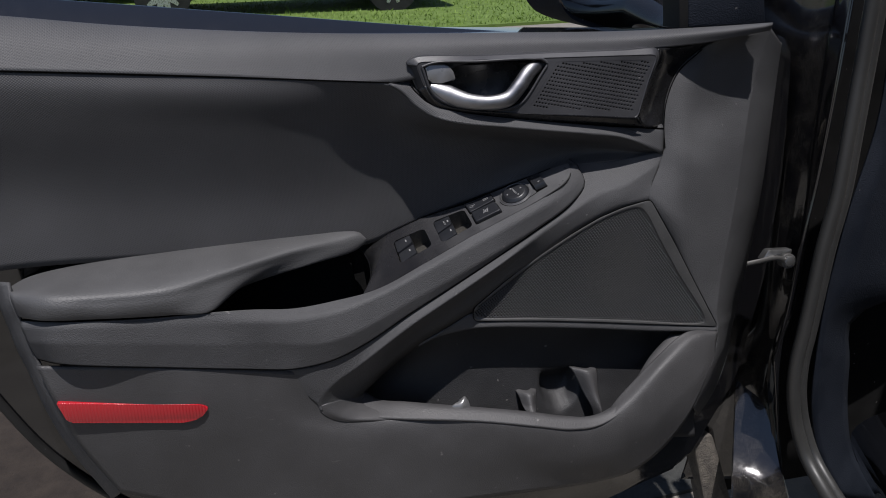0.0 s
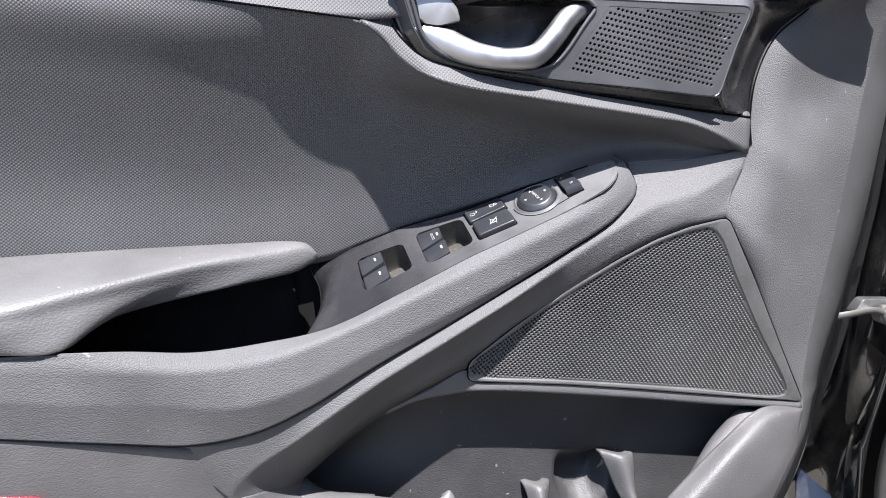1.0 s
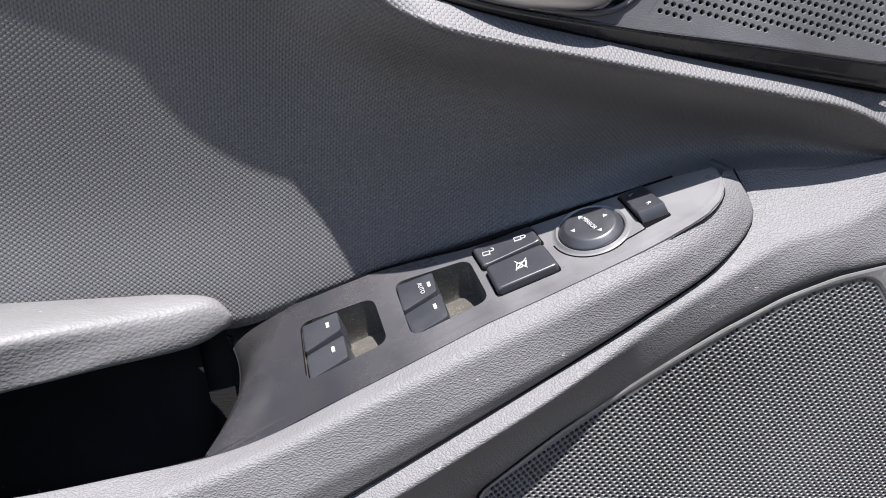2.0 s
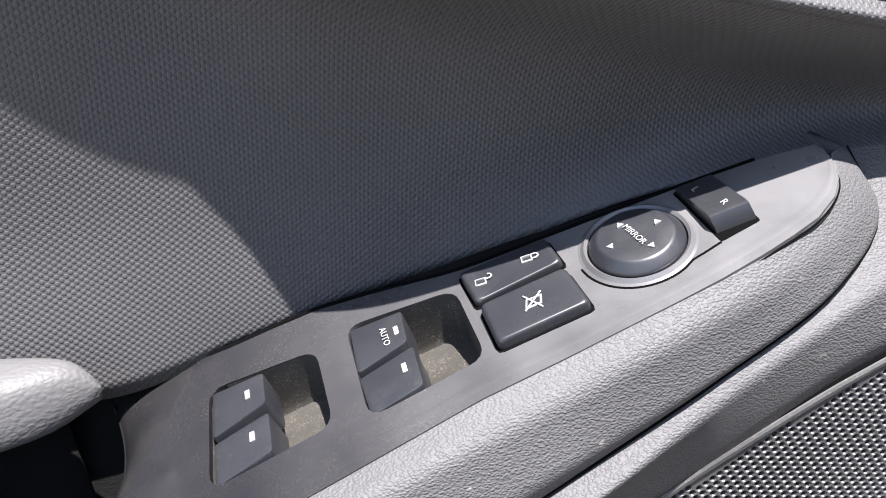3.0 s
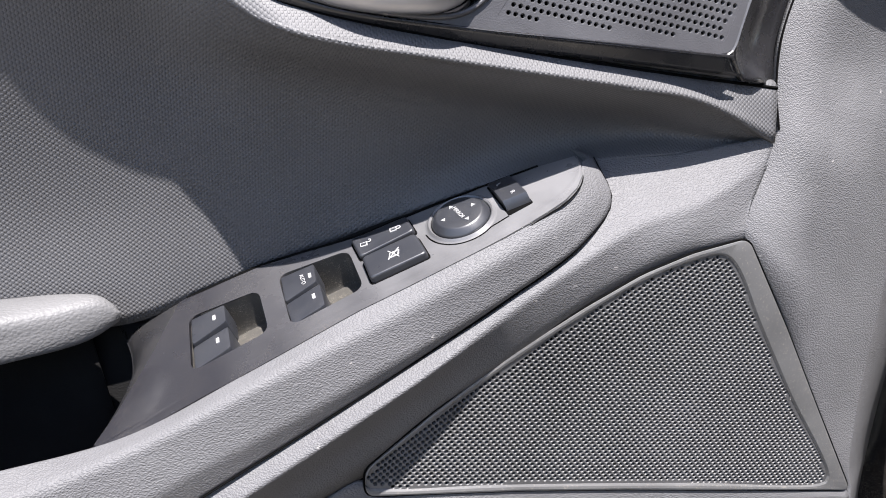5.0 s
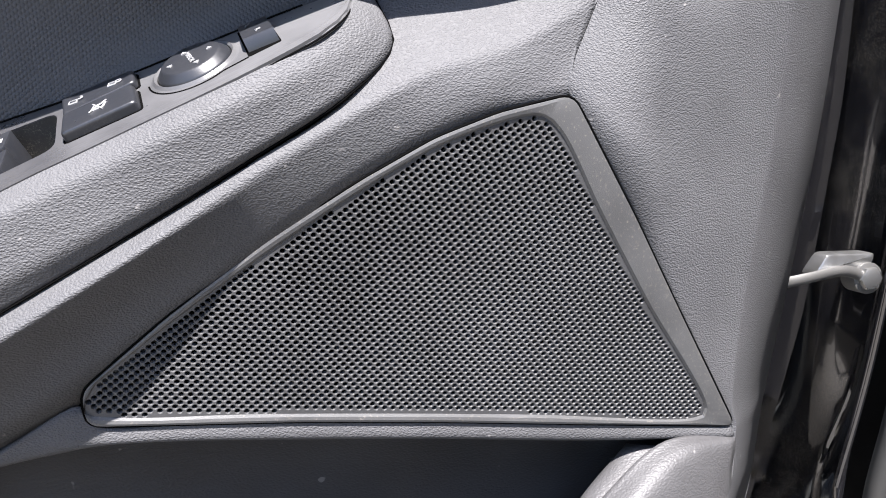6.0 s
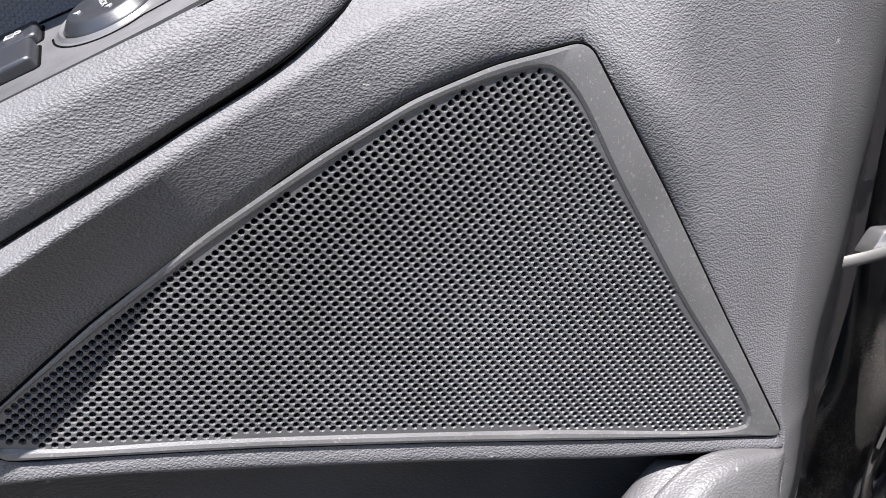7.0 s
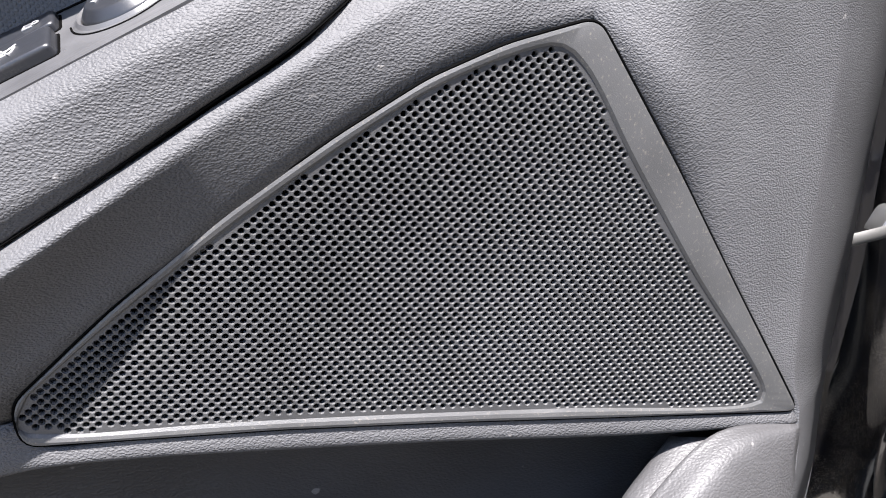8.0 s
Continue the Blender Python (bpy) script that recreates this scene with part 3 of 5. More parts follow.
sill_top = [(-0.0539, 0.012, 0.5779), (-0.0228, 0.004, 0.5941), (0.0079, 0.0015, 0.6098), (0.0137, 0.0012, 0.6001), (0.0454, -0.0018, 0.5966), (0.0929, -0.0063, 0.5907), (0.1562, -0.0122, 0.5809), (0.2281, -0.019, 0.5688), (0.3137, -0.0266, 0.5552)]
kick_a = [(0.5578, 0.03, 0.9367), (0.5652, 0.03, 0.7754), (0.5444, 0.03, 0.6578), (0.5324, 0.03, 0.555), (0.5307, 0.03, 0.5041), (0.5314, 0.03, 0.4331), (0.5383, 0.03, 0.3572), (0.5658, 0.03, 0.2725), (0.6268, 0.03, 0.1736)]
insert_a = [(-0.4677, 0.033, 0.8615), (-0.4284, 0.033, 0.8554), (-0.2859, 0.0366, 0.8363), (-0.1791, 0.0436, 0.822), (-0.1207, 0.0515, 0.8149), (-0.0643, 0.06, 0.8062), (-0.0215, 0.055, 0.8025), (0.0329, 0.044, 0.7967), (0.0965, 0.036, 0.79), (0.1637, 0.018, 0.7852), (0.1925, 0.006, 0.7814), (0.2284, -0.004, 0.7738)]
insert_b = [(-0.4847, 0.047, 0.7969), (-0.4441, 0.048, 0.7891), (-0.2952, 0.052, 0.7673), (-0.1834, 0.059, 0.7519), (-0.1159, 0.066, 0.7469), (-0.0452, 0.068, 0.7492), (0.0055, 0.061, 0.7553), (0.056, 0.052, 0.7641), (0.1066, 0.042, 0.7707), (0.1664, 0.022, 0.7749), (0.1952, 0.01, 0.7749), (0.2312, -0.002, 0.7724)]
insert_low = [(-0.5029, 0.044, 0.7102), (-0.4587, 0.046, 0.7144), (-0.3039, 0.052, 0.7044), (-0.1883, 0.062, 0.6938), (-0.0964, 0.0675, 0.683), (-0.06, 0.07, 0.6935), (-0.0204, 0.067, 0.7084), (0.0364, 0.054, 0.7293), (0.0842, 0.037, 0.7507), (0.1306, 0.019, 0.7637), (0.1864, 0.006, 0.7684), (0.2315, -0.004, 0.7722)]
arm_low = [(-0.4345, 0.0, 0.6376), (-0.4045, -0.03, 0.6416), (-0.3158, -0.0325, 0.6225), (-0.2417, -0.0315, 0.6057), (-0.1966, -0.029, 0.5959), (-0.1549, -0.0255, 0.5969), (-0.1175, -0.0195, 0.6071), (-0.0696, -0.0165, 0.6312), (-0.0245, -0.0158, 0.6533), (0.0313, -0.0152, 0.6822), (0.0762, -0.015, 0.707), (0.1175, -0.0115, 0.73), (0.1391, 0.0, 0.7479), (0.1343, 0.013, 0.7675)]
bezel_end_b = [(0.2368, 0.0011, 0.8882), (0.2358, 0.0045, 0.8808), (0.2268, 0.0067, 0.853), (0.2168, 0.0026, 0.8208), (0.2148, -0.0087, 0.8064)]
bezel_end_c = [(0.3026, 0.004, 0.8952), (0.2806, 0.012, 0.8818), (0.2521, 0.011, 0.8592), (0.2393, 0.009, 0.8292), (0.2351, 0.003, 0.8)]
pad_wall = [(-0.4586, 0.045, 0.6945), (-0.4349, 0.042, 0.7058), (-0.3834, 0.046, 0.7103), (-0.3031, 0.048, 0.7108), (-0.2177, 0.054, 0.7086), (-0.1512, 0.058, 0.7066), (-0.123, 0.056, 0.7068), (-0.1064, 0.052, 0.7053), (-0.1002, 0.05, 0.6999)]
pad_crest = [(-0.446, 0.005, 0.7074), (-0.4118, -0.016, 0.7128), (-0.3638, -0.022, 0.7094), (-0.304, -0.022, 0.7081), (-0.251, -0.008, 0.7086), (-0.1809, 0.02, 0.7085), (-0.1328, 0.038, 0.7054), (-0.1078, 0.046, 0.703), (-0.0987, 0.049, 0.6974)]
pad_face = [(-0.4437, -0.005, 0.7017), (-0.4113, -0.032, 0.7056), (-0.3646, -0.035, 0.6993), (-0.3057, -0.035, 0.6965), (-0.2584, -0.018, 0.6964), (-0.1883, 0.015, 0.6988), (-0.1342, 0.034, 0.696), (-0.1075, 0.044, 0.6951), (-0.0988, 0.049, 0.6947)]
pad_low = [(-0.4421, 0, 0.6846), (-0.4144, -0.03, 0.69), (-0.367, -0.034, 0.6854), (-0.3081, -0.034, 0.6794), (-0.27, -0.03, 0.6759), (-0.2369, 0, 0.6823), (-0.1581, 0.026, 0.687), (-0.1131, 0.043, 0.6877), (-0.0993, 0.05, 0.6925)]
sail_mid = [(0.3383, 0.008, 0.896), (0.3167, 0.011, 0.8685), (0.3051, 0.011, 0.8428), (0.2976, 0.008, 0.8118), (0.2864, -0.005, 0.7819), (0.2809, -0.013, 0.7581), (0.2774, -0.017, 0.7331), (0.2733, -0.02, 0.701), (0.2736, -0.023, 0.6745), (0.283, -0.0242, 0.6161), (0.3086, -0.026, 0.5665), (0.3125, -0.0278, 0.5552), (0.3116, -0.0294, 0.5489), (0.3103, -0.0325, 0.5311), (0.3017, -0.0395, 0.5151), (0.289, -0.046, 0.4933), (0.2733, -0.051, 0.464)]
sail_out = [(0.3667, 0.0095, 0.901), (0.3605, 0.0125, 0.8698), (0.356, 0.0135, 0.8378), (0.3497, 0.0085, 0.8124), (0.345, 0.0035, 0.7799), (0.3415, 0.0005, 0.7504), (0.3378, -0.0025, 0.7206), (0.3322, -0.0075, 0.6879), (0.3262, -0.0115, 0.6578), (0.3168, -0.0183, 0.607), (0.3117, -0.0262, 0.5665), (0.3136, -0.0287, 0.5548), (0.3124, -0.0302, 0.5487), (0.3108, -0.0335, 0.531), (0.3022, -0.0405, 0.515), (0.2895, -0.047, 0.4931), (0.2738, -0.052, 0.4638)]
bezel_edge = [(-0.0504, 0.0304, 0.8877), (-0.043, 0.0299, 0.8926), (0.0213, 0.0205, 0.8917), (0.0969, 0.0096, 0.8912), (0.1752, -0.0017, 0.8906), (0.2128, -0.0072, 0.89), (0.2153, -0.0084, 0.8826), (0.205, -0.0098, 0.856), (0.195, -0.0124, 0.8198), (0.1998, -0.0142, 0.8094), (0.1888, -0.0125, 0.8103), (0.1291, -0.0032, 0.8172), (0.0556, 0.0082, 0.825), (-0.0051, 0.0179, 0.8331), (-0.0271, 0.0219, 0.8414), (-0.0411, 0.026, 0.8599)]
bezel_end_a = [(0.215, -0.0066, 0.8894), (0.2148, -0.0073, 0.8826), (0.2046, -0.0088, 0.8559), (0.1945, -0.0112, 0.8207), (0.2035, -0.0091, 0.8066)]
sail_in = [(0.2995, -0.01, 0.897), (0.2787, 0.008, 0.8831), (0.2502, 0.007, 0.8605), (0.2365, 0.004, 0.8306), (0.2326, -0.001, 0.8033), (0.2304, -0.01, 0.7815), (0.2237, -0.0125, 0.765), (0.2102, -0.0175, 0.7401), (0.2092, -0.0217, 0.7267), (0.2443, -0.0235, 0.6716), (0.3055, -0.0258, 0.5665), (0.3114, -0.0268, 0.5556), (0.3108, -0.0285, 0.549), (0.3098, -0.0315, 0.5312), (0.3012, -0.0385, 0.5152), (0.2885, -0.045, 0.4935), (0.2728, -0.05, 0.4642)]
arm_face = [(-0.4382, -0.006, 0.6602), (-0.4087, -0.0335, 0.667), (-0.3371, -0.035, 0.654), (-0.2661, -0.035, 0.6403), (-0.2231, -0.033, 0.6326), (-0.1659, -0.0305, 0.6208), (-0.1228, -0.024, 0.6262), (-0.0767, -0.0194, 0.644), (-0.029, -0.019, 0.6632), (0.0255, -0.0184, 0.6874), (0.0742, -0.0177, 0.71), (0.1151, -0.0135, 0.7325), (0.1372, -0.002, 0.7507), (0.1324, 0.012, 0.768)]
lower_c = [(-0.383, -0.013, 0.4781), (-0.2951, -0.019, 0.4351), (-0.2012, -0.024, 0.4034), (-0.1314, -0.025, 0.3881), (-0.0718, -0.028, 0.3839), (-0.0048, -0.036, 0.386), (0.0557, -0.046, 0.3882), (0.1113, -0.053, 0.3881), (0.1549, -0.056, 0.3882), (0.1925, -0.057, 0.3927), (0.2311, -0.055, 0.4126), (0.2644, -0.054, 0.4509), (0.2925, -0.046, 0.4996), (0.3085, -0.036, 0.526)]
fin_a_top = [(0.1355, 0.004, 0.5116), (0.1521, -0.008, 0.511), (0.1693, 0.004, 0.504)]
fin_a_low = [(0.1537, -0.02, 0.4632), (0.1603, -0.03, 0.466), (0.165, -0.02, 0.4644)]
fin_b_top = [(0.0649, 0.006, 0.493), (0.0763, -0.006, 0.4945), (0.0904, 0.006, 0.4906)]
fin_b_low = [(0.0682, -0.016, 0.4752), (0.0747, -0.026, 0.4745), (0.081, -0.016, 0.4724)]
tip_top = [(-0.0161, -0.02, 0.5151), (-0.0109, -0.0215, 0.5194), (-0.0062, -0.02, 0.5137)]
tip_low = [(-0.0278, -0.024, 0.511), (-0.0157, -0.029, 0.5104), (-0.0046, -0.024, 0.505)]
shell_edge = [(-0.5419, 0.1, 0.9356), (-0.5452, 0.1, 0.8105), (-0.537, 0.1, 0.654), (-0.5006, 0.1, 0.5483), (-0.4591, 0.1, 0.4651), (-0.387, 0.1, 0.3797), (-0.2769, 0.1, 0.2972), (-0.0716, 0.1, 0.2336), (0.1844, 0.1, 0.217), (0.3699, 0.1, 0.2615), (0.4426, 0.1, 0.3937), (0.4686, 0.1, 0.5529), (0.4739, 0.1, 0.701), (0.4648, 0.1, 0.8369), (0.4579, 0.1, 0.8795)]
belt_top = [(-0.4566, 0.074, 0.9512), (-0.4166, 0.074, 0.9468), (-0.3228, 0.073, 0.934), (-0.2209, 0.07, 0.9236), (-0.1111, 0.064, 0.9154), (0.0489, 0.052, 0.9089), (0.1903, 0.03, 0.9052), (0.2783, 0.004, 0.9074), (0.3502, -0.012, 0.9099)]
belt_mid = [(-0.4551, 0.05, 0.9353), (-0.4159, 0.05, 0.9311), (-0.3238, 0.049, 0.9209), (-0.2239, 0.048, 0.9109), (-0.1153, 0.047, 0.9022), (0.0427, 0.036, 0.9019), (0.1817, 0.014, 0.8999), (0.2705, -0.008, 0.9032), (0.3458, -0.018, 0.9078)]
belt_low = [(-0.4566, 0.029, 0.9085), (-0.4179, 0.029, 0.9048), (-0.3267, 0.029, 0.896), (-0.228, 0.03, 0.8857), (-0.069, 0.03, 0.8686), (0.0464, 0.029, 0.8876), (0.1803, 0.01, 0.8875), (0.2725, -0.007, 0.8923), (0.3461, -0.016, 0.9022)]
insert_top = [(-0.457, 0.03, 0.9079), (-0.4181, 0.03, 0.9042), (-0.2785, 0.03, 0.8903), (-0.1755, 0.03, 0.8797), (-0.0979, 0.0302, 0.8713), (-0.0616, 0.0285, 0.8638), (-0.0434, 0.0236, 0.8431), (-0.0161, 0.011, 0.8293), (0.0484, 0.001, 0.8185), (0.1422, -0.008, 0.8046), (0.1822, -0.0065, 0.7976), (0.2223, -0.0065, 0.7766)]
insert_o = [(-0.46, 0.0275, 0.8916), (-0.4212, 0.0275, 0.8871), (-0.281, 0.0275, 0.8721), (-0.1771, 0.0315, 0.8605), (-0.1089, 0.039, 0.8513), (-0.0641, 0.0424, 0.8411), (-0.0365, 0.0338, 0.8274), (-0.0062, 0.023, 0.8193), (0.0566, 0.013, 0.8097), (0.1491, 0.002, 0.7973), (0.1867, -0.0005, 0.7905), (0.2256, -0.004, 0.7752)]
rim_top = [(-0.0545, 0.036, 0.8676), (-0.0474, 0.034, 0.8646), (-0.0437, 0.0305, 0.8591), (-0.0392, 0.028, 0.854), (-0.032, 0.0245, 0.8472), (-0.0134, 0.0185, 0.8398), (0.0216, 0.013, 0.832), (0.0828, 0.007, 0.822), (0.1521, -0.001, 0.812), (0.2289, -0.006, 0.8024)]
rim_low = [(-0.0705, 0.029, 0.8683), (-0.0572, 0.027, 0.8596), (-0.0449, 0.024, 0.8449), (-0.0321, 0.018, 0.8351), (-0.0161, 0.011, 0.8293), (0.0186, 0.005, 0.8233), (0.079, -0.002, 0.814), (0.1422, -0.008, 0.8046), (0.1822, -0.0118, 0.7976), (0.2275, -0.0115, 0.7748)]
arm_crest = [(-0.4409, -0.006, 0.6767), (-0.4062, -0.032, 0.682), (-0.3345, -0.033, 0.6716), (-0.2705, -0.033, 0.6647), (-0.2315, -0.032, 0.658), (-0.1872, -0.028, 0.651), (-0.1437, -0.02, 0.6494), (-0.096, -0.0156, 0.661), (-0.046, -0.015, 0.6808), (0.011, -0.015, 0.7036), (0.0628, -0.0173, 0.7256), (0.1057, -0.0131, 0.7428), (0.1302, -0.002, 0.7553), (0.1297, 0.012, 0.7676)]
lower_top = [(-0.4341, -0.012, 0.6359), (-0.3413, -0.0305, 0.6268), (-0.2421, -0.029, 0.6043), (-0.1797, -0.0215, 0.5806), (-0.1364, 0.0, 0.5191), (-0.0567, -0.012, 0.5002), (0.0041, -0.032, 0.4962), (0.0669, -0.048, 0.4855), (0.1065, -0.055, 0.4773), (0.1387, -0.056, 0.4753), (0.1749, -0.0475, 0.5002), (0.2276, -0.0365, 0.5357), (0.2693, -0.028, 0.5547), (0.3125, -0.0285, 0.5492)]
lower_a = [(-0.4237, -0.019, 0.5983), (-0.3216, -0.032, 0.5806), (-0.2244, -0.0295, 0.5542), (-0.1707, -0.0205, 0.5271), (-0.1294, -0.0185, 0.5129), (-0.0611, -0.027, 0.5023), (-0.0007, -0.045, 0.498), (0.0606, -0.062, 0.4883), (0.0995, -0.069, 0.4802), (0.1348, -0.07, 0.4782), (0.1719, -0.067, 0.491), (0.228, -0.055, 0.5295), (0.278, -0.04, 0.5486), (0.3112, -0.0325, 0.5475)]
lower_b = [(-0.411, -0.019, 0.549), (-0.3015, -0.029, 0.5266), (-0.2057, -0.0285, 0.5036), (-0.15, -0.0255, 0.4885), (-0.0951, -0.028, 0.4735), (-0.0322, -0.038, 0.4615), (0.0244, -0.051, 0.4522), (0.075, -0.064, 0.4427), (0.1152, -0.07, 0.4386), (0.1511, -0.071, 0.4401), (0.1884, -0.069, 0.4537), (0.2348, -0.063, 0.4851), (0.2776, -0.05, 0.5132), (0.3085, -0.035, 0.536)]
reflector_edge = [(-0.4232, -0.0233, 0.6004), (-0.2924, -0.0343, 0.5772), (-0.2844, -0.0348, 0.5718), (-0.2949, -0.0343, 0.5619), (-0.3109, -0.0333, 0.5601), (-0.4151, -0.0243, 0.5776)]
ridge_in = [(-0.2194, -0.0245, 0.5954), (-0.1789, -0.0255, 0.5925), (-0.1483, -0.0215, 0.5961), (-0.1169, -0.0168, 0.6048), (-0.0689, -0.015, 0.6292), (-0.0203, -0.0152, 0.654), (0.0325, -0.015, 0.6816), (0.0789, -0.0146, 0.7072), (0.1215, -0.007, 0.7325), (0.1351, 0.017, 0.7638), (0.1799, 0.007, 0.7682), (0.231, -0.0095, 0.7785)]
ridge = [(-0.1761, -0.0215, 0.5448), (-0.1688, -0.0237, 0.5575), (-0.1549, -0.0228, 0.5683), (-0.1292, -0.0207, 0.5816), (-0.0682, -0.0222, 0.621), (-0.0198, -0.0232, 0.6482), (0.032, -0.0232, 0.6768), (0.0761, -0.0185, 0.7007), (0.1218, -0.0158, 0.7256), (0.1511, -0.0138, 0.7381), (0.1808, -0.015, 0.7457), (0.2247, -0.0125, 0.765)]
face_a = [(-0.1748, -0.021, 0.5405), (-0.1616, -0.018, 0.5444), (-0.1428, -0.0085, 0.5468), (-0.1133, -0.001, 0.5568), (-0.0654, -0.001, 0.5962), (-0.0164, -0.004, 0.6238), (0.0362, -0.008, 0.6587), (0.0811, -0.0136, 0.6863), (0.1248, -0.015, 0.7129), (0.1524, -0.016, 0.7268), (0.179, -0.0182, 0.7342), (0.2115, -0.0172, 0.7401)]
face_low = [(-0.1729, -0.0218, 0.5359), (-0.1539, -0.0145, 0.5352), (-0.1303, 0.001, 0.5294), (-0.0859, 0.02, 0.5483), (-0.0527, 0.013, 0.5748), (0.0084, 0.003, 0.611), (0.0452, -0.002, 0.6409), (0.085, -0.0074, 0.6688), (0.1232, -0.0118, 0.6926), (0.1537, -0.0155, 0.7091), (0.1805, -0.0184, 0.7188), (0.2098, -0.0214, 0.7262)]
lip_out = [(-0.1518, -0.002, 0.5215), (-0.1292, -0.014, 0.5133), (-0.0924, -0.0215, 0.5068), (-0.0007, -0.045, 0.498), (0.0606, -0.062, 0.4883), (0.0995, -0.069, 0.4802), (0.1348, -0.07, 0.4782), (0.1719, -0.0645, 0.489), (0.228, -0.049, 0.5255), (0.2729, -0.035, 0.543), (0.2966, -0.028, 0.542)]
lip_in = [(-0.1215, 0.018, 0.5238), (-0.1062, 0.007, 0.5152), (-0.0751, -0.006, 0.5129), (0.0041, -0.032, 0.5045), (0.0536, -0.046, 0.4971), (0.098, -0.057, 0.4881), (0.1253, -0.06, 0.4831), (0.1517, -0.058, 0.4845), (0.1884, -0.0475, 0.4975), (0.23, -0.029, 0.53), (0.263, -0.017, 0.546)]
flank_out = [(0.393, 0.02, 0.8819), (0.3948, 0.023, 0.8466), (0.3964, 0.025, 0.8062), (0.3954, 0.024, 0.7228), (0.3885, 0.02, 0.6588), (0.3784, 0.015, 0.597), (0.3629, 0.005, 0.5446), (0.3456, -0.01, 0.4903), (0.3229, -0.022, 0.456), (0.297, -0.032, 0.4342)]
card_in = [(-0.4465, 0.012, 0.7149), (-0.4447, -0.001, 0.7001), (-0.4411, -0.001, 0.6791), (-0.4393, -0.001, 0.6579), (-0.4345, -0.002, 0.6362), (-0.4245, -0.014, 0.5961), (-0.4117, -0.015, 0.5465), (-0.3838, -0.008, 0.4746)]
card_mid = [(-0.4549, 0.02, 0.7128), (-0.4538, 0.012, 0.6928), (-0.4506, 0.012, 0.6697), (-0.4476, 0.01, 0.6484), (-0.4426, 0.008, 0.6262), (-0.433, 0, 0.5857), (-0.4193, -0.002, 0.5363), (-0.3902, 0.002, 0.4644)]
card_out = [(-0.4668, 0.05, 0.702), (-0.4661, 0.045, 0.6769), (-0.4629, 0.045, 0.6522), (-0.4603, 0.045, 0.6289), (-0.4548, 0.042, 0.6069), (-0.4455, 0.036, 0.5626), (-0.4312, 0.036, 0.5094), (-0.4013, 0.036, 0.4371)]
corner_far = [(-0.1749, -0.0205, 0.5415), (-0.1738, -0.0205, 0.5341), (-0.1691, -0.0205, 0.5283), (-0.1618, -0.0205, 0.5225), (-0.1481, -0.0205, 0.5159), (-0.1217, -0.0185, 0.5077), (-0.0777, -0.0165, 0.4957)]
corner_out = [(-0.1635, -0.0195, 0.5427), (-0.1624, -0.0205, 0.5371), (-0.1588, -0.0212, 0.5314), (-0.1524, -0.0212, 0.5252), (-0.1391, -0.0205, 0.5183), (-0.1165, -0.0205, 0.5123), (-0.0766, -0.019, 0.5022)]
corner_mid = [(-0.1437, -0.0075, 0.5373), (-0.142, -0.0085, 0.5321), (-0.1393, -0.0095, 0.5273), (-0.1338, -0.0105, 0.5231), (-0.1241, -0.0115, 0.5186), (-0.106, -0.0125, 0.5142), (-0.072, -0.0125, 0.5065)]
corner_in = [(-0.1196, 0.011, 0.5294), (-0.1207, 0.009, 0.5251), (-0.1199, 0.006, 0.5211), (-0.1161, 0.0035, 0.5182), (-0.1073, 0.0015, 0.5157), (-0.0931, -0.0015, 0.5128), (-0.0658, -0.002, 0.5056)]
step_a = [(0.4676, 0.12, 0.3964), (0.4847, 0.105, 0.4016), (0.5013, 0.09, 0.407)]
step_b = [(0.4472, 0.085, 0.3427), (0.4683, 0.07, 0.3479), (0.4851, 0.055, 0.3539)]
step_c = [(0.4157, 0.035, 0.2745), (0.4457, 0.02, 0.2785), (0.477, 0.005, 0.2821)]
hinge_path = [(0.4821, 0.1, 0.7732), (0.4774, 0.1, 0.7586), (0.4762, 0.1, 0.7435), (0.4782, 0.1, 0.7256)]
lip_edge = [(0.6144, 0.17, 0.9232), (0.5883, 0.17, 0.872), (0.5704, 0.17, 0.8348), (0.5582, 0.17, 0.7846), (0.5455, 0.17, 0.7453)]
step_d = [(0.3705, -0.03, 0.2676), (0.4174, -0.03, 0.253), (0.4732, -0.03, 0.2399)]
# </curves>
# ---------- the open front door ----------
door = thing("front_door", (0.0, 0.10, 0.33), "open black car front door with charcoal plastic inner trim", "door")

shell = frame_axes((0, 0.084, 0), (1, 0, 0), (0, -1, 0))
shell_line = rounded(local(shell, shell_edge), 0.02, 5)
part("door_shell", prism(shell_line, -0.085, 0.0, shell, 0.006, 3), M_PAINT, door, "gloss black door shell behind the card")
part("door_seal", tube_mesh(shifted(shell_edge[1:9], 0.004, -0.018, 0.004), [0.005], 90, 8, 1.0, (0, -1, 0.1)), M_RUBBER, door, "thin rubber weatherstrip on the door edge")
sheet("outer_sill", [shifted(sill_out, 0, -0.05, -0.03), shifted(sill_out, 0, -0.012, -0.002), sill_out, shifted(sill_out, 0, 0.03, -0.02)], M_PAINT, door, 60, 5, face=(0, -1, 1), label="glossy black outer window sill")
sheet("belt_trim", [shifted(belt_top, 0, 0.012, -0.006), belt_top, belt_mid, belt_low], M_DOT, door, 90, 8, label="dotted charcoal belt roll under the window")
sheet("insert", [insert_top, insert_o, insert_a, insert_b, insert_low], M_DOT, door, 110, 10, label="concave charcoal insert with embossed dots")
sheet("card_edge", [card_in, card_mid, card_out], M_SKIN, door, 60, 5, face=(-1, -1, 0), label="rounded rear edge of the door card")
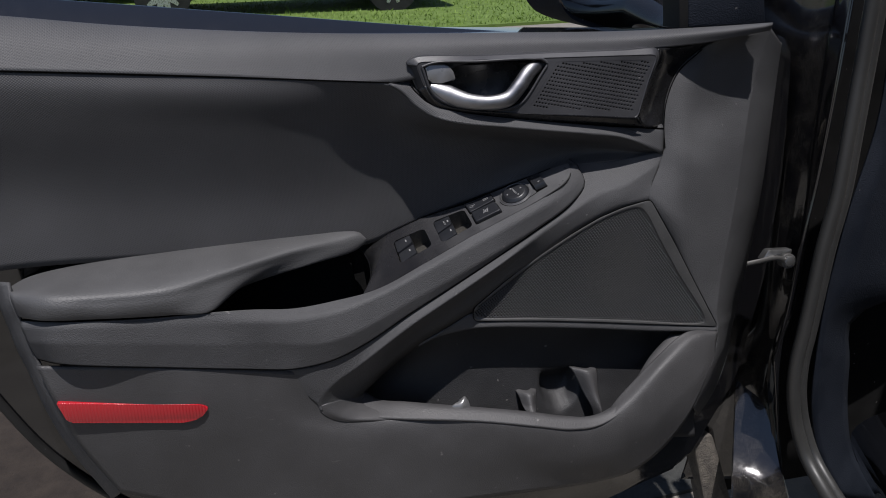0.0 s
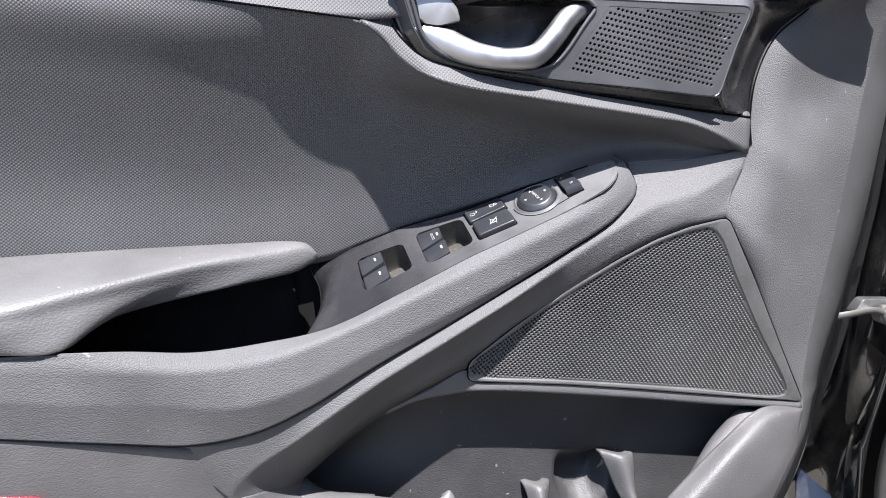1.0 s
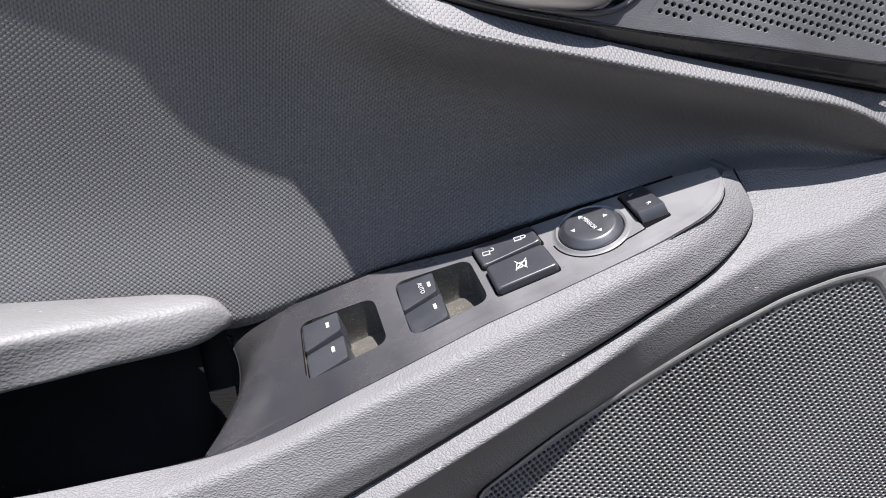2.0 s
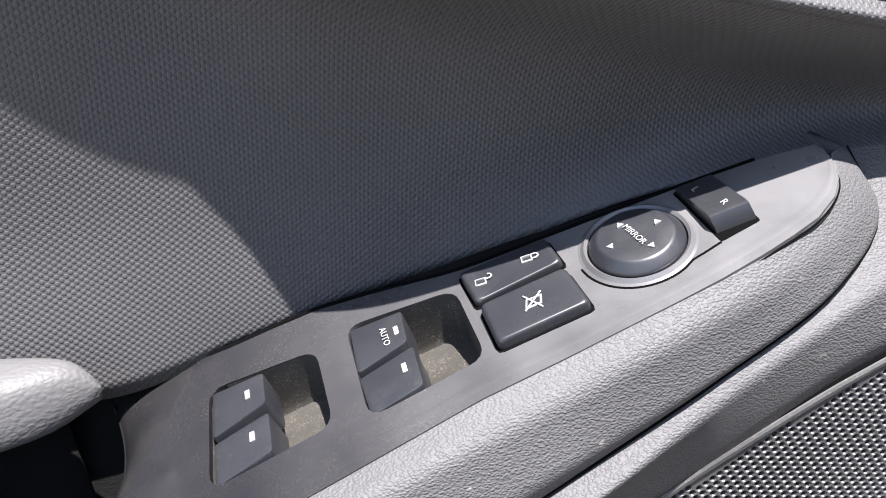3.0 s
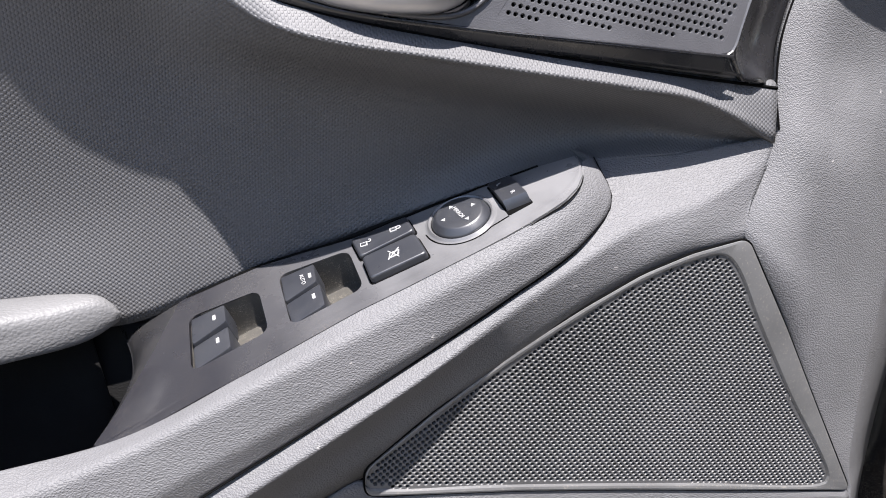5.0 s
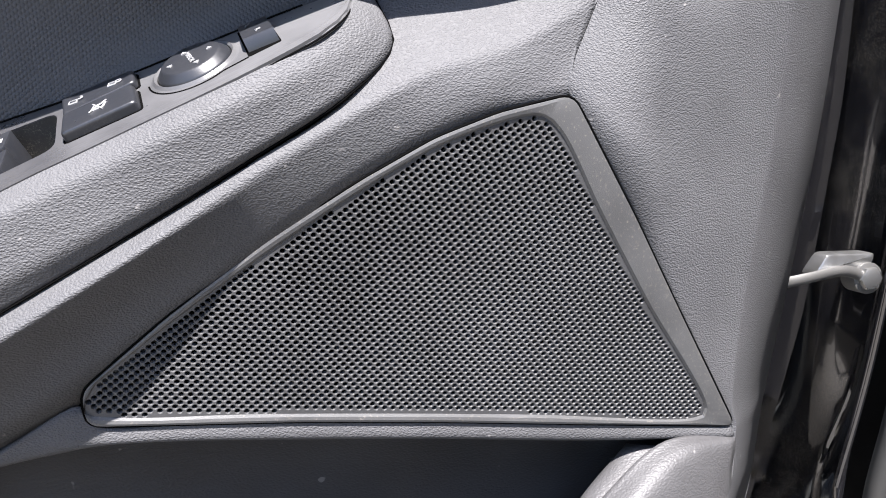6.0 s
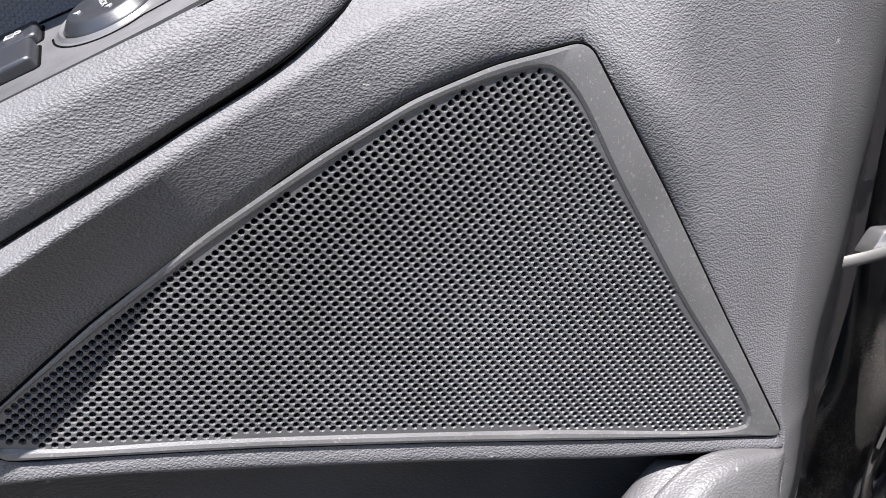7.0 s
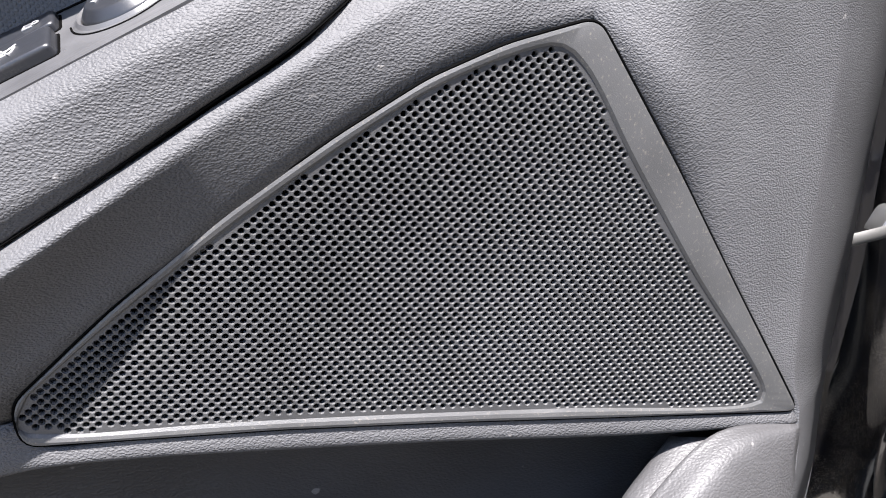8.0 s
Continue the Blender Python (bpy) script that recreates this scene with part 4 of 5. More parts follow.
sheet("insert_rim", [shifted(rim_top, 0.003, 0.012, 0.004), rim_top, rim_low], M_DOT, door, 70, 5, face=(0, -1, 1), label="projecting lower rim round the handle bezel")
def at_height(points, z):
    """The point of the smooth curve that lies at the height z."""
    return tuple(min(spline(points, 300), key=lambda q: abs(q[2] - z)))


flank_mate = [at_height(flank_out, min(z - 0.012, 0.881)) for x, y, z in sail_out[:-2]] + flank_out[-2:]
folded("front_panel", [sail_in, sail_mid, sail_out, flank_mate], [0.02, 0.0012], M_SKIN, door, 170, label="grained charcoal panel at the hinge end")
sheet("edge_flank", [flank_out, shifted(flank_out, 0.002, 0.008, 0), shifted(flank_out, 0.004, 0.03, 0)], M_SKIN, door, 70, 5, face=(1, -1, 0))
folded("speaker_surround", [[(x, y + 0.016, z + (0.008 if i < 7 else -0.004)) for i, (x, y, z) in enumerate(ridge_in)], ridge_in, ridge, face_a, face_low], [0.002, 0.003, 0.010], M_SKIN, door, 140, label="leather-grained panel below the armrest")
sheet("speaker_sill", [sill_top, sill_low, shifted(sill_low, 0, 0.012, -0.003)], M_SKIN, door, 80, 5)
sheet("lower_panel", [lower_top, lower_a, lower_b, lower_c], M_HARD, door, 150, 10, label="scuffed hard plastic lower door panel")
sheet("bottom_edge", [lower_c, shifted(lower_c, 0.0, 0.012, -0.006), shifted(lower_c, 0.0, 0.06, -0.002)], M_HARD, door, 100, 4, face=(0, -1, -1))


def seam(name, points, parent, radius=0.0007, n=90):
    """A dark joint line."""
    return part(name, tube_mesh(points, [radius], n, 6), M_VOID, parent)


seam("belt_seam", belt_low[:5], door, 0.0008)

seam("pad_seam", arm_top[:4], door, 0.001)
seam("armrest_seam", arm_low, door, 0.0004)
seam("bezel_seam", rim_top[1:], door, 0.0009)
seam("front_seam", sail_in[1:6], door, 0.0006)

# map pocket
pocket = part("map_pocket", smooth(loft_mesh([lip_out, lip_in, shifted(lip_in, 0, 0.008, -0.012), shifted(lip_in, 0, 0.012, -0.07)], 90, 7, (0, -1, 1))), M_HARD, door, "open door pocket with a rounded lip")
mod = pocket.modifiers.new("thickness", "SOLIDIFY")
mod.thickness, mod.offset = 0.003, -1
sheet("pocket_back", [shifted(pocket_top, 0, 0.004, 0), shifted(pocket_top, 0, 0.018, -0.004), shifted(pocket_top, 0, 0.026, -0.03), shifted(pocket_top, 0, 0.022, -0.065), shifted(pocket_top, 0, 0.000, -0.15)], M_POCKET_SHADE, pocket, 150, 14)
hollow = pocket.children[-1].data
for v in hollow.vertices:
    s = max(0.0, 1 - ((v.co.x - 0.121) / 0.025) ** 2 - (max(0.0, 0.494 - v.co.z) / 0.030) ** 2)
    v.co.y += 0.022 * min(1.0, 2.2 * s) * min(1.0, max(0.0, (0.513 - v.co.z) / 0.02))
for top, low in ((fin_a_top, fin_a_low), (fin_b_top, fin_b_low)):
    waist = [tuple((np.array(p) * 0.45 + np.array(q) * 0.55) + (0, 0.002, 0)) for p, q in zip(top, low)]
    sheet("pocket_rib", [shifted(top, 0, 0.010, 0.001), top, waist, low, shifted(low, 0, 0.004, -0.03)], M_HARD, pocket, 16, 6, 0.002, face=(0, -1, 0.3))
# the paler plastic stands in for sunlight on the tip
sheet("rib_tip", [shifted(tip_top, 0, 0.006, -0.004), tip_top, tip_low, shifted(tip_low, 0, 0.004, -0.02)], M_PALE, pocket, 12, 4, 0.002, face=(0, -1, 0.3), label="pocket rib tip, made paler to look sunlit")
sheet("pocket_floor", [shifted(lip_in, 0, 0.004, -0.068), shifted(lip_in, 0, 0.12, -0.062)], M_HARD, pocket, 40, 4, face=(0, 0, 1))

sheet("pocket_corner", [corner_far, corner_out, corner_mid, corner_in, shifted(corner_in, 0.004, 0.014, -0.002)], M_HARD, door, 60, 7, face=(0, -1, 0.3), label="smooth rounded corner of the door pocket")

# armrest
folded("armrest", [shifted(arm_top, 0, 0.008, -0.012), shifted(arm_top, 0, 0.001, 0.0), arm_crest, arm_face, arm_low, shifted(arm_low, 0, 0.05, 0.004)], [0.0015, 0.0045, 0.0028, 0.002], M_SKIN, door, 160, label="leather-grained armrest body with a rounded edge")
def fading(points, dy, dz):
    """The points shifted, less and less towards the last one."""
    n = len(points) - 1
    return [(p[0], p[1] + dy * (1 - (i / n) ** 3), p[2] + dz * (1 - (i / n) ** 3)) for i, p in enumerate(points)]


sheet("armrest_pad", [fading(pad_wall, 0.012, -0.012), pad_wall, pad_crest, pad_face, pad_low, fading(pad_low, 0.01, 0.0), fading(pad_low, 0.05, 0.006)], M_PAD, door, 90, 8, label="soft charcoal armrest pad")
cup = arm_top[2:7] + [(-0.085, 0.0, 0.66)]
# near-black sheets carry the shade inside the cup
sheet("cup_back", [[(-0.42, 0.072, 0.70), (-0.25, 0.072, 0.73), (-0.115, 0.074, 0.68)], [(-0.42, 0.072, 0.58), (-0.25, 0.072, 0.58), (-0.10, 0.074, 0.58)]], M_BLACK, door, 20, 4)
sheet("pull_cup", [shifted(cup, 0, 0.006, -0.004), shifted(cup, 0.002, 0.012, -0.07), shifted(cup, 0, 0.05, -0.085), [(p[0], 0.074, 0.60) for p in cup], [(p[0], 0.0825, 0.68) for p in cup]], M_BLACK, door, 50, 6, face=(0, -1, 1), label="black pull cup, taken darker for the shade inside")

# ---------- speaker grille ----------
e0, e1, e2 = (np.array(speaker_edge[i]) for i in (14, 9, 6))
spk = frame_axes(e0, e1 - e0, np.cross(e1 - e0, e2 - e0))
grille_in = local(spk, [tuple(p) for p in spline(grille_edge + grille_edge[:1], 160)[:-1]])
frame_out = rounded(local(spk, speaker_edge), 0.0055, 5)
speaker = part("speaker_grille", perforated(grille_in, 0.00385, 0.0019, 0.00132, 0.0026, spk, True, 8, 0.0012, -0.0004), M_GRILLE, door, "perforated charcoal speaker grille")
part("grille_frame", ring(frame_out, grille_in, -0.02, 0.0008, 0.0005, spk, 400), M_FRAME, speaker)
rim_line = []
for k, (u, v) in enumerate(frame_out):
    (u0, v0), (u1, v1) = frame_out[k - 1], frame_out[(k + 1) % len(frame_out)]
    ln = math.hypot(u1 - u0, v1 - v0)
    turn_out = -1 if inside(frame_out, u + (v1 - v0) / ln * 0.001, v - (u1 - u0) / ln * 0.001) else 1
    rim_line.append((u + turn_out * (v1 - v0) / ln * 0.0005, v - turn_out * (u1 - u0) / ln * 0.0005))
seam("grille_seam", [tuple(spk @ Vector((u, v, -0.0006))) for u, v in rim_line + rim_line[:1]], speaker, 0.0006, 300)
part("speaker_cloth", prism(frame_out, -0.012, -0.010, spk), M_VOID, speaker)

# ---------- handle bezel, handle and tweeter ----------
b0, b1, b2 = (np.array(bezel_edge[i]) for i in (15, 9, 3))
bez = frame_axes(b0, b1 - b0, np.cross(b1 - b0, b2 - b0))
outer = local(bez, [tuple(p) for p in spline(bezel_edge + bezel_edge[:1], 140)[:-1]])
face_line = rounded(local(bez, face_edge), 0.006, 4)
cavity = local(bez, [tuple(p) for p in spline(cavity_edge + cavity_edge[:1], 70)[:-1]])
lean_a, lean_b = local(bez, [tweeter_edge[0], tweeter_edge[3]])
lean = (lean_a[0] - lean_b[0]) / (lean_a[1] - lean_b[1])
tweet = rounded(local(bez, tweeter_edge), 0.002, 3)
handle_bezel = part("handle_bezel", plate(face_line, [cavity, tweet], 0.004, bez, 0.002), M_BEZEL, door, "dark grey bezel round the inner handle")
part("bezel_rim", ring(outer, face_line, -0.016, lambda u, v: -0.007 if v < 0.022 else 0.0, 0.0042, bez, 260), M_BEZEL, handle_bezel)
lower_face = [shifted(face_edge, 0, -0.0047)[i] for i in (5, 6, 7, 8, 9, 10)]
lower_rim = [shifted(bezel_edge, 0, 0.002)[i] for i in (9, 11, 12, 13, 14, 15)]
sheet("bezel_chamfer", [lower_face, lower_rim], M_GLOSS, handle_bezel, 60, 4, 0.001, face=(0, -1, -1), label="black lower chamfer of the bezel")
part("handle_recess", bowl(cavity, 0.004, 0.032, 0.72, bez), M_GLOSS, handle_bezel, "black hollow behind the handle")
part("recess_trim", tube_mesh([tuple(bez @ Vector((u, v, 0.0045))) for u, v in cavity[::2]] + [tuple(bez @ Vector((*cavity[0], 0.0045)))], [0.0014], 150, 8), M_BEZEL, handle_bezel)
tweeter = part("tweeter_grille", perforated(tweet, 0.0034, 0.0039, 0.00132, 0.002, bez, False, 8, 0.0014, 0.0038, lean), M_BEZEL, handle_bezel, "small perforated tweeter grille")
part("tweeter_cloth", prism(tweet, -0.008, -0.006, bez), M_VOID, handle_bezel)
sheet("bezel_end", [bezel_end_a, bezel_end_b, bezel_end_c], M_GLOSS, handle_bezel, 30, 8, label="black concave end cap")
lever = part("door_handle", tube_mesh(lever_path, [0.0080, 0.0100, 0.0082, 0.0074, 0.0080, 0.0080, 0.0078, 0.0060], 60, 20, 0.85, (0, -1, 0)), M_CHROME, handle_bezel, "satin chrome pull handle")
lock_line = rounded(local(bez, lock_edge), 0.003, 4)
part("lock_lever", prism(lock_line, -0.012, 0.003, bez, 0.0012, 2, 0.96), M_PALE, handle_bezel, "pale grey lock lever")

# ---------- window switch panel ----------
sw = frame_axes((0.0116, 0.0146, 0.7149), (0.8948, -0.2875, 0.3414), (-0.41, -0.2267, 0.8835))
MM = 0.001


def mm(points):
    return [(u * MM, v * MM) for u, v in points]


fill_line = [(-93, 30.5), (-53, 36), (-2, 33), (27, 34.5), (73, 37), (100, 37.5), (112, 37)]
far_line = [(-97, 30), (-93, 30.5), (-53, 36), (-28, 35), (-2, 33), (27, 35.2), (73, 38.8), (100, 40), (119, 38.5)]
near_line = [(120, 30), (117.5, 20), (113, 13), (105, 6.5), (96, 2.5), (85, -1.5), (72, -5.5), (58, -9), (23, -17), (-3, -22.5), (-39, -33), (-56, -38), (-80, -44.5), (-104, -52), (-130, -60)]
left_line = [(-129, -50), (-121, -35), (-114, -18), (-107.5, -1), (-102.5, 15)]
panel_line = mm(far_line + near_line + left_line)
well_a = rounded(mm([(-91, 14), (-53.5, 17.2), (-47.5, -15.6), (-86, -26)]), 0.006, 5)
well_b = rounded(mm([(-43, 23.2), (-5, 24.6), (0.8, -7.7), (-36.4, -17.3)]), 0.006, 5)
KNOB = (54.3, 19.3)
ring_hole = [(KNOB[0] * MM + 0.0156 * math.cos(a), KNOB[1] * MM + 0.0156 * math.sin(a)) for a in np.linspace(0, 2 * math.pi, 40, endpoint=False)]
switch_panel = thing("window_switch_panel", (0.0116, 0.0146, 0.71), "dusty satin black window switch panel in the armrest", "switch panel")
part("panel_plate", plate(panel_line, [well_a, well_b, ring_hole], 0.0, sw, 0.0022), M_SWITCH, switch_panel)
seam("insert_seam", [tuple(sw @ Vector((u * MM, (v + 0.5) * MM, 0.0))) for u, v in [(-131, 31.5), (-112, 31)] + far_line[1:8]], switch_panel, 0.0007)
seam("panel_seam", [tuple(sw @ Vector((u * MM, v * MM, -0.0018))) for u, v in near_line], switch_panel, 0.0005)
roll = [(0.0, 8.0, -0.00008), (0.0, 5.0, 0.00008), (0.0, 2.5, -0.0001), (0.1, 0.8, -0.0007), (0.2, -0.4, -0.0022)]
sheet("panel_edge", [[tuple(sw @ Vector(((u + du) * MM, (v + dv) * MM, w))) for u, v in near_line] for du, dv, w in roll], M_SWITCH, switch_panel, 110, 5, 0.0006, face=(0, -0.5, 1), label="rolled satin edge of the panel")
bend = [(-97, 30, 0), (-102.5, 15, 0), (-107.5, -1, 0), (-114, -18, 0), (-121, -35, 0), (-129, -50, 0)]
fall = [(-134, 33, -4), (-129, 22, -6), (-124.5, 6, -8.5), (-124, -12, -10), (-128, -34, -11), (-135, -52, -12)]
half = [((a[0] + c[0]) / 2, (a[1] + c[1]) / 2, c[2] * 0.22) for a, c in zip(bend, fall)]
sheet("panel_bend", [[tuple(sw @ Vector((u * MM, v * MM, w * MM))) for u, v, w in row] for row in ([(u + 4, v, -0.5) for u, v, w in bend], [(u, v, -0.25) for u, v, w in bend], half, fall, [(u + 0.2, v, w - 6) for u, v, w in fall], [(u + 9, v, w - 50) for u, v, w in fall])], M_BEND, switch_panel, 40, 6, face=(-1, -1, 1), label="dusty curved end of the switch panel")
# the gap between panel and insert, its shade given by a black sheet
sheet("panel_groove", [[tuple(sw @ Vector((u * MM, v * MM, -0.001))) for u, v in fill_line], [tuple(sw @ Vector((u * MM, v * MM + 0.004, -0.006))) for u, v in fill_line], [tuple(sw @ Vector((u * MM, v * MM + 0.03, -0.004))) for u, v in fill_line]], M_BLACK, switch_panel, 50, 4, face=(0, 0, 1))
for line in (well_a, well_b):
    part("switch_well", bowl(line, -0.0005, 0.016, 0.94, sw, (-0.001, 0.0), (0.15, -0.30)), M_WELL, switch_panel, "dusty finger well")


def rocker(outline, lift, label):
    """A window switch: a wedge whose finger end stands higher."""
    bm = prism(rounded(mm(outline), 0.0015, 3), -0.012, 0.0, Matrix(), 0.0009, 2, 0.98)
    us = [v.co.x for v in bm.verts]
    lo, hi = min(us), max(us)
    for v in bm.verts:
        if v.co.z > -0.006:
            s = (v.co.x - lo) / (hi - lo)
            v.co.z += lift * s * s - 0.0006
    bm.transform(sw)
    return part("window_switch", bm, M_BUTTON, switch_panel, label)


def bar(parent, u, v, du, dv, z, turn=0.0):
    m = sw @ pose(u * MM, v * MM, z, 0, 0, turn)
    return part("white_mark", prism(mm([(-du, -dv), (du, -dv), (du, dv), (-du, dv)]), -0.001, 0.0002, m), M_WHITE, parent)


for outline, mark in (([(-90.3, 13), (-71, 13.6), (-68.8, -0.6), (-88, -6.6)], (-76, 5.5)), ([(-87.3, -8.5), (-68, -3.6), (-65.4, -20), (-84.8, -25.3)], (-73, -12)),
                      ([(-42.3, 22.2), (-23, 21.4), (-21.8, 6.4), (-40, 1.7)], (-25.5, 13)), ([(-39.7, -0.1), (-20.4, 5), (-18.2, -12.7), (-36.2, -16.6)], (-24, -3.5))):
    key = rocker(outline, 0.0028, "black window rocker with a white mark")
    bar(key, mark[0], mark[1], 0.75, 1.8, 0.0014, 8)


def letters(text, parent, u, v, z, size, turn):
    c = bpy.data.curves.new("lettering", "FONT")
    c.body, c.size, c.align_x, c.align_y, c.extrude = text, size, "CENTER", "CENTER", 0.0001
    c.materials.append(M_WHITE)
    ob = new("lettering", c)
    bpy.context.view_layer.update()
    ob.parent = parent
    ob.matrix_parent_inverse = parent.matrix_world.inverted()
    ob.matrix_basis = sw @ pose(u * MM, v * MM, z, 0, 0, turn)
    return ob


letters("AUTO", key, -29.5, 12.0, 0.0013, 0.0030, -80)


def button(outline, height, label, dish=0.0, edge=0.0016):
    """A moulded button: steep sides, a rounded shoulder, a flat or dished top."""
    line = np.array(rounded(mm(outline), 0.0022, 6))
    c = line.mean(axis=0)
    half = min(np.linalg.norm(line - c, axis=1))
    steps = [(1.0, -0.003), (0.985, height - edge)]
    steps += [(0.985 - edge / half * (1 - math.cos(a)), height - edge * (1 - math.sin(a))) for a in np.linspace(0.2, math.pi / 2, 6)]
    inner = steps[-1][0]
    steps += [(inner * k, height) for k in (0.94, 0.75, 0.5, 0.25, 0.06)]
    wide = np.ptp(line[:, 0]) / 2
    bm = bmesh.new()
    rows = []
    for k, z in steps:
        spots = c + (line - c) * k
        rows.append([bm.verts.new((u, v, z - (dish * (1 - ((u - c[0]) / wide) ** 2) if z > 0 else 0.0))) for u, v in spots])
    n = len(line)
    for low, top in zip(rows, rows[1:]):
        for i in range(n):
            bm.faces.new((low[i], low[(i + 1) % n], top[(i + 1) % n], top[i]))
    bm.faces.new(rows[-1])
    bmesh.ops.recalc_face_normals(bm, faces=bm.faces)
    bm.transform(sw)
    return part("button", bm, M_BUTTON, switch_panel, label)


for outline in ([(-3.4, 29.0), (28.6, 33.5), (31.9, 18.2), (0.4, 11.6)], [(1.4, 10.6), (31.6, 15.9), (35.6, -3.0), (4.4, -8.4)]):
    part("button_gap", prism(rounded(mm(outline), 0.002, 3), -0.002, 0.0002, sw), M_VOID, switch_panel)
lock_button = button([(-2.6, 28.4), (28, 32.9), (31, 18.8), (1, 12.4)], 0.0036, "door lock rocker with white padlock signs", 0.0012)
child_button = button([(2, 10.2), (31, 15.3), (34.8, -2.6), (5, -7.8)], 0.0042, "window lock button with a white sign")


def padlock(u, v, z, parent, opened):
    part("padlock_sign", ring(mm([(u - 2.2, v - 1.5), (u + 1.6, v - 1.5), (u + 1.6, v + 1.5), (u - 2.2, v + 1.5)]), mm([(u - 1.6, v - 0.9), (u + 1.0, v - 0.9), (u + 1.0, v + 0.9), (u - 1.6, v + 0.9)]), z - 0.001, z, z, sw, 40), M_WHITE, parent)
    s = 1.4 if opened else 0.0
    part("padlock_bow", tube_mesh([tuple(sw @ Vector((p * MM, q * MM, z))) for p, q in ((u + 1.5, v - 1.0 + s), (u + 3.0, v - 0.9 + s), (u + 3.6, v + s), (u + 3.0, v + 0.9 + s), (u + (2.4 if opened else 1.5), v + 1.0 + s))], [0.00028], 20, 6), M_WHITE, parent)


padlock(4.5, 21.0, 0.0032, lock_button, True)
padlock(20.5, 25.0, 0.0032, lock_button, False)
for k in range(2):
    a, b = ((15.5, 0.8), (21.5, 7.4)) if k else ((21.0, 0.6), (16.0, 7.2))
    part("window_sign", tube_mesh([tuple(sw @ Vector((a[0] * MM, a[1] * MM, 0.0045))), tuple(sw @ Vector(((a[0] + b[0]) / 2 * MM, (a[1] + b[1]) / 2 * MM, 0.0045))), tuple(sw @ Vector((b[0] * MM, b[1] * MM, 0.0045)))], [0.0003], 12, 6), M_WHITE, child_button)
part("window_sign", ring(mm([(15.6, 1.6), (21, 2.4), (21.6, 6.2), (16.4, 5.6)]), mm([(16.5, 2.4), (20.2, 3), (20.7, 5.4), (17, 4.9)]), 0.0035, 0.0046, 0.0046, sw, 40), M_WHITE, child_button)

# mirror knob and its selector
def disc(r0, r1, z0, z1, bevel):
    circle = [(r0 * math.cos(a), r0 * math.sin(a)) for a in np.linspace(0, 2 * math.pi, 48, endpoint=False)]
    return prism(circle, z0, z1, sw @ pose(KNOB[0] * MM, KNOB[1] * MM, 0), bevel, 3, r1 / r0)


part("knob_ring", ring([(KNOB[0] * MM + 0.0186 * math.cos(a), KNOB[1] * MM + 0.0186 * math.sin(a)) for a in np.linspace(0, 2 * math.pi, 60, endpoint=False)], ring_hole, -0.004, 0.0003, 0.0013, sw, 90), M_SWITCH, switch_panel)
part("knob_floor", disc(0.0155, 0.0155, -0.006, -0.0035, 0), M_VOID, switch_panel)
def turned(profile, steps=64):
    """A round body from its profile (radius, height), outside in."""
    bm = bmesh.new()
    rows = [[bm.verts.new((r * math.cos(a), r * math.sin(a), z)) for a in np.linspace(0, 2 * math.pi, steps, endpoint=False)] for r, z in profile]
    for low, top in zip(rows, rows[1:]):
        for i in range(steps):
            bm.faces.new((low[i], low[(i + 1) % steps], top[(i + 1) % steps], top[i]))
    bm.faces.new(rows[-1])
    bmesh.ops.recalc_face_normals(bm, faces=bm.faces)
    bm.transform(sw @ pose(KNOB[0] * MM, KNOB[1] * MM, 0))
    return bm


knob = part("mirror_knob", turned([(0.0151, -0.0035), (0.0151, 0.0002), (0.0149, 0.0010), (0.0145, 0.0015), (0.0125, 0.0034), (0.0120, 0.0038), (0.0114, 0.0040), (0.0060, 0.0037)]), M_BUTTON, switch_panel, "round black mirror adjuster with white arrows")
for du, dv, turn in ((-3.2, 6.2, -72), (7.6, 2.4, -72), (-8.2, -2.4, 108), (3.2, -7.4, 108)):
    m = sw @ pose((KNOB[0] + du) * MM, (KNOB[1] + dv) * MM, 0.0041, 0, 0, turn + 90)
    part("arrow_sign", prism(mm([(-1.2, -0.9), (1.2, -0.9), (0, 1.1)]), -0.001, 0.0002, m), M_WHITE, knob)
letters("MIRROR", knob, KNOB[0] - 0.2, KNOB[1] - 0.2, 0.0042, 0.0030, -72)
part("selector_gap", prism(rounded(mm([(71.4, 37), (85, 37.6), (90.5, 12.4), (77, 8.6)]), 0.001, 3), -0.002, 0.0002, sw), M_VOID, switch_panel)
bm = bmesh.new()
sides = []
for v, z in ((36.3, -3.0), (36.3, 2.2), (35.6, 2.6), (17.0, 4.8), (15.6, 4.6), (12.6, 1.1), (12.2, -3.0)):
    left, right = 72.6 + (36 - v) * 0.19, 84.4 + (36.6 - v) * 0.215
    sides.append([bm.verts.new((u * MM, (v + k) * MM, z * MM)) for u, k in ((left, 0.0), (right, 1.2))])
for a, c in zip(sides, sides[1:]):
    bm.faces.new((a[0], a[1], c[1], c[0]))
bm.faces.new([p[0] for p in sides])
bm.faces.new([p[1] for p in sides][::-1])
bmesh.ops.recalc_face_normals(bm, faces=bm.faces)
bm.transform(sw)
selector = part("mirror_selector", bm, M_BUTTON, switch_panel, "black left-right mirror selector")
letters("L", selector, 77.5, 31.5, 0.0034, 0.0034, -72)
letters("R", selector, 82.6, 20.0, 0.0048, 0.0034, -72)
